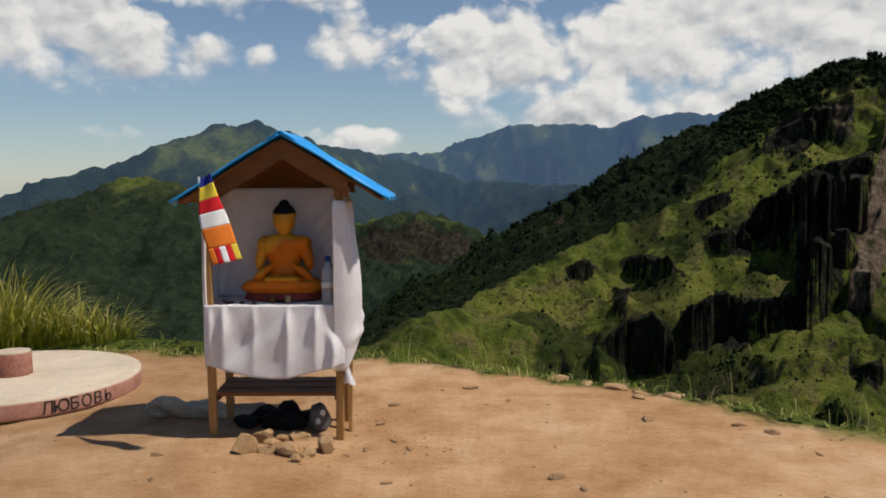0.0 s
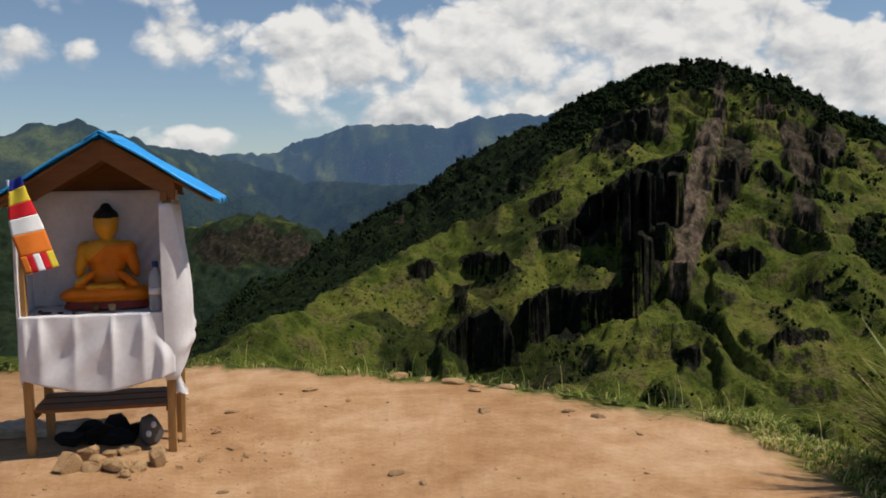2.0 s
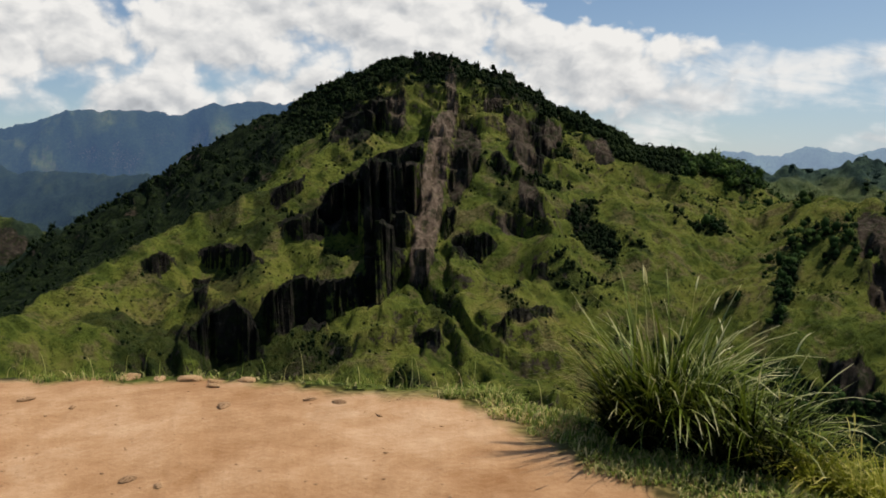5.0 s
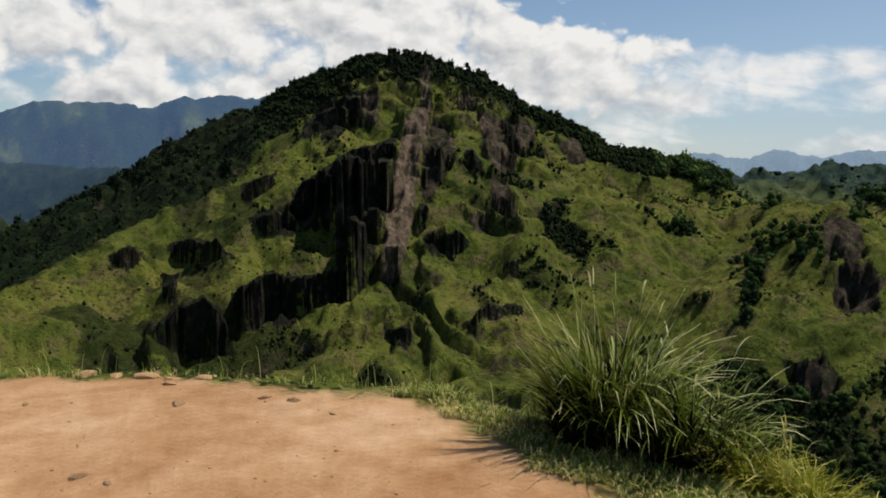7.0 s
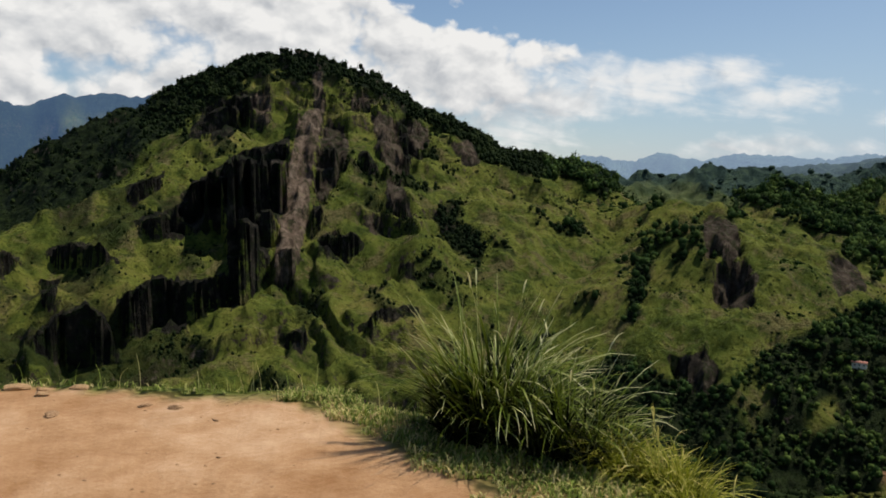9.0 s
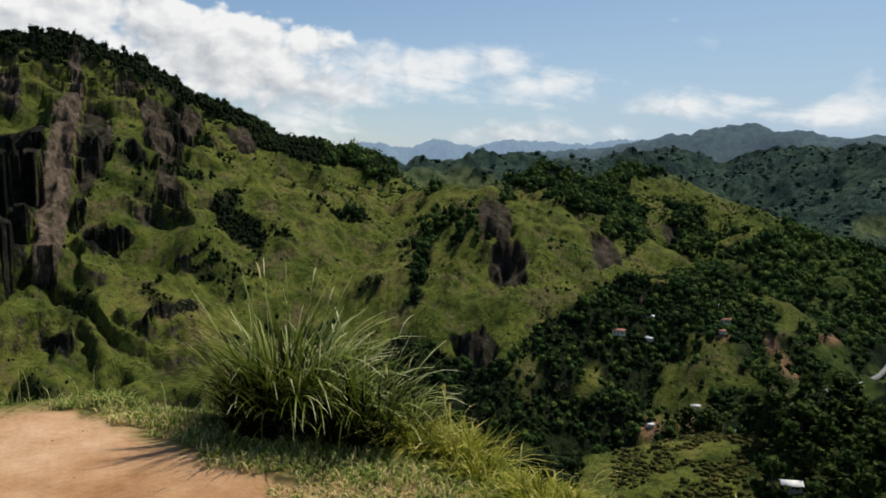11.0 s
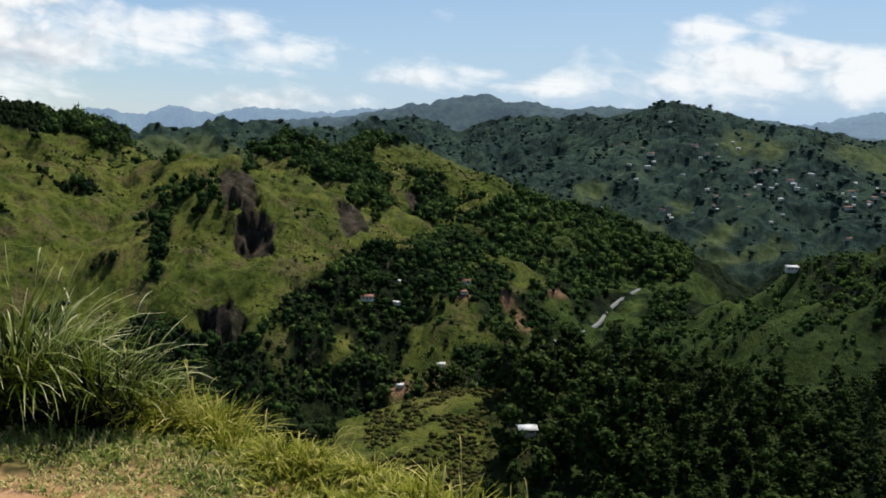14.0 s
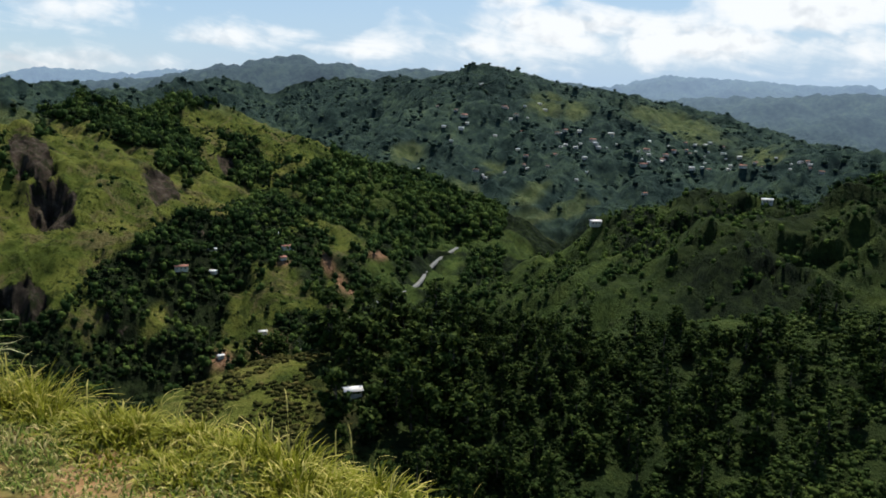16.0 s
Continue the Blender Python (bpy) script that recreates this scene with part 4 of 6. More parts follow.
def clear_of_road(x, y, far):
    ok = np.hypot(x - HUT.x, y - HUT.y) > 6.5
    ok &= ~((np.abs(x * HUT.y - y * HUT.x) / HUT.xy.length < 2.6) & (np.hypot(x, y) < HUT.xy.length) & (np.hypot(x, y) > HUT.xy.length - 30))
    for px, py in ROAD_XY:
        open_view = math.atan2(px, py) > math.radians(60.5)
        ok &= np.hypot(x - px, y - py) > (far if open_view else far * 0.45)
        if not open_view:
            continue
        # keep the line from the hilltop to the road open as well
        rp, r = math.hypot(px, py), np.hypot(x, y)
        ok &= ~((np.abs(x * py - y * px) / rp < far * 0.8) & (r < rp) & (r > rp - 70) & (x * px + y * py > 0))
    return ok


# ---- woods and scrub: crowns of a jagged core with leaf tufts ----
GOLD = (1 + 5 ** 0.5) / 2
ICO = np.array([(-1, GOLD, 0), (1, GOLD, 0), (-1, -GOLD, 0), (1, -GOLD, 0), (0, -1, GOLD), (0, 1, GOLD), (0, -1, -GOLD), (0, 1, -GOLD), (GOLD, 0, -1), (GOLD, 0, 1), (-GOLD, 0, -1), (-GOLD, 0, 1)], float) / math.hypot(1, GOLD)
ICO_F = np.array([(0, 11, 5), (0, 5, 1), (0, 1, 7), (0, 7, 10), (0, 10, 11), (1, 5, 9), (5, 11, 4), (11, 10, 2), (10, 7, 6), (7, 1, 8), (3, 9, 4), (3, 4, 2), (3, 2, 6), (3, 6, 8), (3, 8, 9), (4, 9, 5), (2, 4, 11), (6, 2, 10), (8, 6, 7), (9, 8, 1)])


def crowns(rng, x, y, z, wide, tall, tufts, rugged=0.6):
    """Many plants in one mesh: arrays of places, half widths and half heights."""
    n = len(x)
    size = np.stack([wide, wide, tall], -1)[:, None, :]
    base = np.stack([x, y, z + tall * 0.75], -1)[:, None, :]
    spin = rng.uniform(0, 6.28, n)[:, None]
    core = np.repeat(ICO[None], n, 0)
    core = np.stack([core[..., 0] * np.cos(spin) - core[..., 1] * np.sin(spin), core[..., 0] * np.sin(spin) + core[..., 1] * np.cos(spin), core[..., 2]], -1)
    core = core * rng.uniform(rugged, 1.0, (n, 12, 1)) * size * (0.8 if tufts > 8 else 0.95) + base
    tint = np.clip(0.5 + 0.45 * rng.normal(0, 0.5, n) + 0.55 * fbm(x, y, 70, 3, 99), 0, 1)
    verts, faces, tints = [core.reshape(-1, 3)], [(ICO_F[None] + 12 * np.arange(n)[:, None, None]).reshape(-1, 3)], [np.repeat(tint, 12)]
    if tufts:
        w = rng.normal(size=(n, tufts, 3))
        w[..., 2] = np.abs(w[..., 2]) * 1.1 - 0.45
        w /= np.linalg.norm(w, axis=-1, keepdims=True)
        c = w * rng.uniform(0.55, 1.0, (n, tufts, 1)) * size + base
        tri = rng.normal(size=(n, tufts, 3, 3)) * (size * 0.2)[:, :, None, :]
        verts.append((c[:, :, None, :] + tri).reshape(-1, 3))
        faces.append(np.arange(n * tufts * 3).reshape(-1, 3) + n * 12)
        tints.append(np.repeat(np.clip(tint + 0.1, 0, 1), tufts * 3))
    return np.vstack(verts), np.vstack(faces), np.concatenate(tints)


def scatter(rng, a0, a1, r0, r1, count):
    a = np.radians(rng.uniform(a0, a1, count))
    r = np.sqrt(rng.uniform(r0 * r0, r1 * r1, count))
    return r * np.sin(a), r * np.cos(a)


def woodland(name, label, seed, a0, a1, r0, r1, count, wide, tall, tufts, scrub=0.0, scrub_size=0.4, leaf=None):
    rng = np.random.default_rng(seed)
    x, y = scatter(rng, a0, a1, r0, r1, count)
    z = land_z(x, y)
    f, glade = woods(x, y, z)
    luck = rng.uniform(0, 1, count)
    patchy = step(fbm(x, y, 55, 3, 91), -0.05, 0.22)
    slope = np.abs(land_z(x * 1.006, y * 1.006) - z) / (np.hypot(x, y) * 0.006)
    bare = (rocks(x, y, z)[0] > 0.35) & (np.hypot(x, y) < 980)
    flank = hump(np.degrees(np.arctan2(x, y)), -9, 18.5, 1.5) * (np.hypot(x, y) < 1000)
    wood = (luck < f * (0.95 - 0.87 * flank)) & ~bare
    bush = (~wood) & ~bare & (luck > 1 - scrub * patchy) & (slope < 1.6) & (glade < 0.3)
    keep = (wood | bush) & clear_of_road(x, y, 11.0)
    x, y, z, bush = x[keep], y[keep], z[keep], bush[keep]
    n = len(x)
    s = np.clip(rng.lognormal(0, 0.36, n), 0.4, 1.5) * np.where(bush, scrub_size * rng.uniform(0.5, 1.3, n), 1) * np.clip(np.hypot(x, y) / 850, 0.55, 1)
    tallness = np.where(rng.uniform(0, 1, n) < 0.06, rng.uniform(1.2, 1.5, n), rng.uniform(0.7, 1.25, n))
    v, fc, t = crowns(rng, x, y, z - 0.4, wide * s, tall * s * np.where(bush, 0.8, tallness), tufts)
    ob = new(name, mesh_of(name, v, fc, [leaf or M_SHADED_BUSH], True, None, [("tint", t)]))
    tagged(ob, label, "trees", kind="stuff")


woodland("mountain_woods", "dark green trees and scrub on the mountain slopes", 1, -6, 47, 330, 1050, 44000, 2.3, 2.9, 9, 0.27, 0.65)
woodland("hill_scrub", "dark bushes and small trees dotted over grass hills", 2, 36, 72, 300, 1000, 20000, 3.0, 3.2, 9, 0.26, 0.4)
woodland("valley_woods", "dense dark green trees filling the valley", 3, 44, 86, 262, 1000, 20000, 4.0, 4.4, 15, 0.25, 0.5, M_LIT_BUSH)
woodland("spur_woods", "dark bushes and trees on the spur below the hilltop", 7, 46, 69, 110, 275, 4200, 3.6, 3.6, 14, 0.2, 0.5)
woodland("far_woods", "distant dark forest covering the village hills", 4, 38, 112, 985, 2000, 5600, 3.9, 2.5, 8, 0.1, 0.6, M_HAZED_WOOD)
woodland("ridge_woods", "trees and bushes along a steep grass ridge", 5, 80, 112, 262, 620, 13000, 2.4, 2.6, 12, 0.16, 0.5, M_LIT_BUSH)


# ---- single trees of the near slope ----
def tree_kind(seed, tall, wide, low, clumps, leaves):
    """Trunk with limbs, and a crown of leaf clumps; returns both meshes."""
    rng = np.random.default_rng(seed)
    verts, quads = [], []

    def limb(a, b, ra, rb, sides=6):
        a, b = np.array(a, float), np.array(b, float)
        d = (b - a) / np.linalg.norm(b - a)
        u = np.cross(d, (0.31, 0.9, 0.2))
        u /= np.linalg.norm(u)
        w = np.cross(d, u)
        k = len(verts)
        for p, rad in ((a, ra), ((a + b) / 2 + rng.normal(size=3) * ra * 0.8, (ra + rb) / 2), (b, rb)):
            for s in range(sides):
                t = 6.2832 * s / sides
                verts.append(p + (u * math.cos(t) + w * math.sin(t)) * rad)
        for ring in range(2):
            for s in range(sides):
                t = (s + 1) % sides
                quads.append((k + ring * sides + s, k + ring * sides + t, k + (ring + 1) * sides + t, k + (ring + 1) * sides + s))

    r0 = 0.018 * tall + 0.05
    top = (rng.normal() * 0.04 * tall, rng.normal() * 0.04 * tall, tall * 0.9)
    limb((0, 0, -0.8), (top[0] * 0.5, top[1] * 0.5, tall * 0.5), r0, r0 * 0.65)
    limb((top[0] * 0.5, top[1] * 0.5, tall * 0.5), top, r0 * 0.65, r0 * 0.15)
    centres = []
    for k in range(clumps):
        h = rng.uniform(low, 1.0)
        shape = math.sin(math.pi * min(max((h - low) / (1.04 - low), 0.03), 1) ** 0.75)
        a, q = rng.uniform(0, 6.28), wide * (0.25 + 0.75 * shape) * math.sqrt(rng.uniform(0.12, 1))
        centres.append((q * math.cos(a) + top[0] * h, q * math.sin(a) + top[1] * h, h * tall))
    for c in centres[:9]:
        limb((top[0] * 0.5, top[1] * 0.5, c[2] * 0.72), c, r0 * 0.3, r0 * 0.08, 4)
    trunk = mesh_of("trunk", verts, quads, [M_BARK], True)
    heart, heart_f, _ = crowns(rng, *np.array(centres).T, np.full(clumps, wide * 0.36), np.full(clumps, wide * 0.26), 0)
    heart[:, 2] -= wide * 0.2
    c = np.repeat(np.array(centres), leaves, 0)
    n = len(c)
    rad = wide * 0.34
    c = c + rng.normal(size=(n, 3)) * (rad * 0.6, rad * 0.6, rad * 0.45)
    u, w = rng.normal(size=(n, 3)), rng.normal(size=(n, 3))
    w[:, 2] *= 0.5
    u /= np.linalg.norm(u, axis=1, keepdims=True)
    w = w - (w * u).sum(1, keepdims=True) * u
    w /= np.linalg.norm(w, axis=1, keepdims=True)
    size = rng.uniform(0.3, 0.62, (n, 1)) * (0.55 + wide * 0.2)
    q = np.stack([c - u * size, c + w * size * 0.5, c + u * size, c - w * size * 0.5], 1)
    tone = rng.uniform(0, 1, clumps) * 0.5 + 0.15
    # leaves paler with height: light on the crown's top put into the tint
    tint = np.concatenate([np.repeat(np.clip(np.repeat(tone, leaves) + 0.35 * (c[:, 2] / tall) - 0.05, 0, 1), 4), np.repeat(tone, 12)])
    leaf_f = np.arange(n * 4).reshape(-1, 4)
    tri = np.vstack([leaf_f[:, [0, 1, 2]], leaf_f[:, [0, 2, 3]], heart_f + n * 4])
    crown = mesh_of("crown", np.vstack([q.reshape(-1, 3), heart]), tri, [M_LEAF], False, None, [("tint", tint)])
    return trunk, crown


def near_trees():
    kinds = [tree_kind(31, 9, 1.9, 0.14, 34, 11), tree_kind(32, 7, 2.3, 0.1, 36, 11), tree_kind(33, 11, 1.6, 0.16, 34, 11), tree_kind(34, 5.5, 2.2, 0.08, 32, 11), tree_kind(35, 9, 2.9, 0.12, 50, 11)]
    rng = np.random.default_rng(8)
    x, y = scatter(rng, 66, 112, 100, 262, 2600)
    z = land_z(x, y)
    f, _ = woods(x, y, z)
    az, r = np.degrees(np.arctan2(x, y)), np.hypot(x, y)
    grove = step(fbm(x, y, 36, 3, 93), -0.12, 0.1)
    thick = np.maximum(hump(az, 75, 84, 2), 0.26 + 0.5 * grove * step(r, 165, 215))
    ok = np.nonzero((rng.uniform(0, 1, len(x)) < f * thick) & clear_of_road(x, y, 6))[0]
    taken = []
    for k in ok:
        if len(taken) >= 290:
            break
        if any((x[k] - x[q]) ** 2 + (y[k] - y[q]) ** 2 < 13 for q in taken):
            continue
        taken.append(k)
    first = {}
    for c, k in enumerate(taken):
        kind = int(rng.integers(0, 5)) if az[k] > 84 or rng.uniform() < 0.4 else int(rng.choice([1, 4, 3]))
        m = Matrix.Translation((x[k], y[k], z[k])) @ Matrix.Rotation(rng.uniform(0, 6.28), 4, "Z")
        size = float(rng.uniform(0.72, 1.15)) * (1.55 if az[k] < 84 and r[k] > 180 else 1.0)
        if kind not in first:
            label = ("slender green tree with a thin trunk on the slope", "rounded dark green tree above the valley", "tall narrow tree with sparse crown on the slope",
                     "low bushy green tree on the hillside", "broad dark green tree with dense crown")[kind]
            t = thing("tree", (0, 0, 0), label, "tree", "trees of the near slope")
            part("trunk", kinds[kind][0], None, t)
            part("crown", kinds[kind][1], None, t)
            t.matrix_basis = m @ Matrix.Scale(size, 4)
            first[kind] = t
        else:
            copy_thing(first[kind], m).scale = (size, size, size)


near_trees()


def tea_slope():
    rng = np.random.default_rng(9)
    x, y = scatter(rng, 72, 112, 105, 262, 32000)
    r = np.hypot(x, y)
    clumped = fbm(x, y, 9, 3, 95) > -0.24
    keep = clumped & (np.degrees(np.arctan2(x, y)) > 82 + 6 * fbm(x, y, 20, 2, 96)) & (fbm(x, y, 24, 3, 97) > -0.3) & clear_of_road(x, y, 5)
    x, y = x[keep], y[keep]
    z = land_z(x, y)
    n = len(x)
    s = np.clip(rng.lognormal(-0.25, 0.4, n), 0.3, 2.2)
    v, f, t = crowns(rng, x, y, z - 0.25, 0.85 * s, 0.7 * s, 7, 0.25)
    tagged(new("tea_bushes", mesh_of("tea_bushes", v, f, [M_TEA], False, None, [("tint", t)])), "low green tea bushes covering the slope unevenly", "bushes", kind="stuff")
    # rough grass and scrub on the open crest of the spur
    x, y = scatter(rng, 64, 80, 140, 275, 6000)
    z = land_z(x, y)
    f0, _ = woods(x, y, z)
    k = (rng.uniform(0, 1, len(x)) > f0) & (fbm(x, y, 14, 3, 98) > -0.32)
    s = rng.uniform(0.5, 1.5, k.sum())
    v, f, t = crowns(rng, x[k], y[k], z[k] - 0.2, 0.8 * s, 0.5 * s, 3)
    tagged(new("spur_scrub", mesh_of("spur_scrub", v, f, [M_SPUR], False, None, [("tint", t)])), "rough low scrub on a brown-green spur", "bushes", kind="stuff")


tea_slope()


# ---- houses on the slopes ----
def house_meshes(w, d, h, roof_mat):
    bm = block((0, 0, h / 2 - 1), (w, d, h + 2))
    wall = bpy.data.meshes.new("wall")
    bm.to_mesh(wall)
    bm.free()
    wall.materials.append(M_WALL)
    e, rise = 0.9, d * 0.22
    v = [(-w / 2 - e, -d / 2 - e, h - 0.15), (w / 2 + e, -d / 2 - e, h - 0.15), (w / 2 + e, 0, h + rise), (-w / 2 - e, 0, h + rise), (w / 2 + e, d / 2 + e, h - 0.15), (-w / 2 - e, d / 2 + e, h - 0.15)]
    v += [(a, b, c - 0.25) for a, b, c in v]
    f = [(0, 1, 2, 3), (3, 2, 4, 5), (9, 8, 7, 6), (11, 10, 8, 9), (0, 6, 7, 1), (4, 10, 11, 5), (1, 7, 8, 2), (2, 8, 10, 4), (3, 9, 6, 0), (5, 11, 9, 3)]
    roof = mesh_of("roof", v, f, [roof_mat])
    windows = []
    for k in range(3):
        bm = block(((k - 1) * w * 0.3, -d / 2 - 0.02, h * 0.55), (w * 0.13, 0.12, h * 0.36))
        me = bpy.data.meshes.new("window")
        bm.to_mesh(me)
        bm.free()
        me.materials.append(M_INK)
        windows.append(me)
    return wall, roof, windows


def houses():
    rng = np.random.default_rng(12)
    kinds = [house_meshes(11, 7, 3.2, M_TIN), house_meshes(14, 8, 5.5, M_TIN), house_meshes(9, 7, 3, M_TILE), house_meshes(18, 9, 6, M_TILE), house_meshes(8, 6, 3, M_TIN)]
    labels = ("white house with a pale metal roof among trees", "two-storey white house with a pale metal roof", "small white house with a red roof", "long white building with a red roof", "tiny hut with a bright metal roof")
    spots = [(75.5, -21.2, 4), (69.3, -16.9, 0), (66.4, -18.3, 4), (70.8, -12.0, 2), (66.2, -11.3, 0), (95.3, -7.2, 3), (103.0, -7.5, 1), (85.2, -23.0, 2), (83.5, -21.92, 2), (92.2, -9.3, 1), (84.2, -0.2, 0), (46.5, -0.75, 0), (60.5, -0.6, 4)]
    for a0, a1, e0, e1, n in ((94.0, 99.5, -5.6, -3.7, 26), (89.0, 93.5, -4.4, -3.2, 11), (85.6, 89.0, -2.6, -1.4, 8), (81.2, 84, -3.2, -1.6, 5), (100, 106, -5.6, -3.9, 20), (80, 92, -6.6, -3.2, 18), (63, 72, -14, -9.8, 5), (84.4, 90, -6.0, -4.4, 5), (77, 82, -9.5, -6, 4)):
        spots += [(float(rng.uniform(a0, a1)), float(rng.uniform(e0, e1)), int(rng.integers(0, 5))) for _ in range(n)]
    first = {}
    for a, e, k in spots:
        p = on_slope(a, e, 100)
        far = p.xy.length
        size = (0.3 + 0.24 * rng.uniform()) if far > 700 else 0.4 if far > 300 else 0.5 if k == 4 else 0.16
        m = Matrix.Translation(p + Vector((0, 0, 0.5 if far > 700 else 0.3 if far > 300 else 0.2))) @ Matrix.Rotation(-math.radians(a) + rng.uniform(-0.6, 0.6), 4, "Z")
        if k not in first:
            t = thing("house", (0, 0, 0), labels[k], "house", "hillside houses")
            part("wall", kinds[k][0], None, t)
            part("roof", kinds[k][1], None, t)
            for me in kinds[k][2]:
                part("window", me, None, t)
            t.matrix_basis = m @ Matrix.Scale(size, 4)
            first[k] = t
        else:
            copy_thing(first[k], m).scale = (size, size, size)


houses()


# ---- the shrine ----
SHRINE = Vector((-0.995, 4.92, -0.01))


def shrine():
    s = thing("shrine", SHRINE, "small open wooden shrine hung with white cloth under a blue roof", "shrine")
    hw, dp = 0.385, 0.36
    for x, y, h in ((-hw, 0, 1.5), (hw, 0, 1.5), (-hw + 0.01, dp, 1.52), (hw - 0.01, dp, 1.52)):
        bm = block((x, y, h / 2 - 0.03), (0.046, 0.04, h + 0.06), Matrix.Rotation(0.012 * (1 if x > 0 else -1), 3, "Y"), 0.003)
        part("post", bm, M_WOOD, s, "pale rough-sawn timber post")
    # a brace nailed on beside the back post
    part("brace", block((hw + 0.035, 0.2, 0.2), (0.022, 0.03, 0.46), Matrix.Rotation(-0.22, 3, "X"), 0.002), M_WOOD, s)
    for k in range(3):
        part("shelf_board", block((0, 0.05 + 0.125 * k, 0.28 + 0.004 * k), (2 * hw - 0.03, 0.118, 0.022), None, 0.003), M_DARKWOOD, s, "dark brown board of the lower shelf")
    for x in (-hw + 0.03, hw - 0.03):
        part("rail", block((x, dp / 2, 0.255), (0.022, dp - 0.02, 0.035), None, 0.003), M_DARKWOOD, s)
    part("table_board", block((0, dp / 2, 0.795), (2 * hw + 0.04, dp + 0.05, 0.03), None, 0.004), M_DARKWOOD, s)
    slope, peak, ridge_x = math.atan(0.615), 1.79, 0.068
    for sx in (-1, 1):
        # boards under the roof's front edge, and rafters behind
        for y, deep, name in ((-0.03, 0.12, "barge_board"), (dp, 0.1, "rafter")):
            end = hw + 0.045 - sx * ridge_x * 0.8
            bm = bmesh.new()
            k = math.tan(slope)
            line = [(0, peak - 0.004), (end, peak - 0.004 - k * end), (end, peak - k * end - deep * 0.95), (0, peak - deep)]
            q = [[bm.verts.new((ridge_x + sx * x, y + dy, z)) for x, z in line] for dy in (-0.011, 0.011)]
            bm.faces.new(q[0][::sx]), bm.faces.new(q[1][::-sx])
            for i in range(4):
                j = (i + 1) % 4
                bm.faces.new((q[0][j], q[0][i], q[1][i], q[1][j])[::sx])
            part(name, bm, M_DARKWOOD, s)
        part("wall_plate", block((sx * hw, dp / 2, 1.47), (0.04, dp + 0.1, 0.05), None, 0.003), M_DARKWOOD, s)

        def pitch(u, v, sx=sx):
            x = u * (0.615 if sx > 0 else 0.645)
            wave = 0.007 * np.sin(v * 6.2832 * 5) + 0.01 * np.sin(u * 9 + 1.3) * (v - 0.4)
            return ridge_x + sx * x, -0.085 + v * 0.72 + 0 * u, peak + 0.022 - np.tan(slope) * x + wave - 0.012 * step(u, 0.82, 1.0) * np.sin(v * 14)
        part("roof_sheet", sheet(pitch, 22, 40, 0.012 * -sx, M_ROOF, "roof_sheet"), None, s, "bright blue ribbed roofing sheet")
    for sx in (-1, 1):
        reach = 0.55 if sx > 0 else 0.58
        for k in range(4):
            part("roof_board", sheet(lambda u, v, sx=sx, k=k: (ridge_x + sx * (0.02 + u * reach), -0.062 + (k + 0.02 + 0.96 * v) * 0.165, peak - 0.008 - 0.615 * (0.02 + u * reach) + 0 * v), 2, 1, 0.014 * -sx, M_DARKWOOD, "roof_board"), None, s)
    part("ridge_cap", sheet(lambda u, v: (ridge_x + (u - 0.5) * 0.15, -0.09 + v * 0.73, peak + 0.036 - np.abs(u - 0.5) * 0.15 * np.tan(slope) + 0.003 * np.sin(v * 30)), 8, 24, -0.006, M_ROOF, "ridge_cap"), None, s)
    gable = bmesh.new()
    q = [gable.verts.new((x, dp + y, z)) for y in (0.012, 0.03) for x, z in ((-0.42, 1.47), (0.46, 1.47), (ridge_x, 1.77))]
    for f in ((0, 1, 2), (5, 4, 3), (0, 3, 4, 1), (1, 4, 5, 2), (2, 5, 3, 0)):
        gable.faces.new([q[k] for k in f])
    part("gable_board", gable, M_DARKWOOD, s, "dark red-brown triangular back board")

    # cloth
    def back(u, v):
        fold = 0.026 * np.sin((u * 0.9 - v * 0.75) * 26) * np.exp(-((u - 0.62 - 0.38 * v) / 0.16) ** 2) + 0.012 * np.sin(u * 17 + 3 * v) + 0.01 * np.sin(u * 41 - 9 * v) * (1 - v)
        return (u - 0.5) * 2 * (hw + 0.035), dp - 0.04 + fold, 0.82 + v * 0.68
    part("back_cloth", sheet(back, 40, 30, 0.002, M_CLOTH, "back_cloth"), None, s, "white cloth back hanging with slanting folds")

    def left(u, v):
        gather = 0.016 * np.sin(u * 19 + 2 * v) * (1 - 0.5 * v)
        return -hw - 0.018 - 0.008 * np.sin(v * 3.14) + gather * 0.4, -0.035 + u * (dp + 0.06), 0.44 + v * 1.0 - 0.03 * np.sin(u * 5) * (1 - v)
    part("left_cloth", sheet(left, 24, 30, 0.002, M_CLOTH, "left_cloth"), None, s)

    def front_strip(u, v):
        return -hw - 0.022 + u * (0.042 - 0.025 * np.sin(v * 3.1)), -0.04 - 0.006 * np.sin(u * 9 + 4 * v), 0.46 + v * 0.98
    part("corner_cloth", sheet(front_strip, 8, 30, 0.002, M_CLOTH, "corner_cloth"), None, s)

    def right(u, v):
        belly = np.sin(np.pi * np.clip(v * 1.02, 0, 1)) ** 0.8 * (1 - 0.6 * v)
        fold = 0.012 * np.sin(u * 15 + 5 * v) * (1 - v) + 0.02 * np.exp(-((v - 0.16 - 0.12 * u) / 0.04) ** 2)
        pinch = np.exp(-(v / 0.09) ** 2)
        wrap = step(u, 0.0, 0.22)
        x = hw - 0.03 + 0.07 * wrap + 0.1 * belly * wrap * (0.45 + 0.55 * np.sin(u * 2.6 + 0.4)) + fold * (1 - pinch) * wrap
        y = -0.05 + np.maximum(u - 0.12, 0) * (dp + 0.12) * (1 - 0.75 * pinch) - 0.02 * belly * (1 - wrap)
        return x, y, 0.43 + v * 1.0
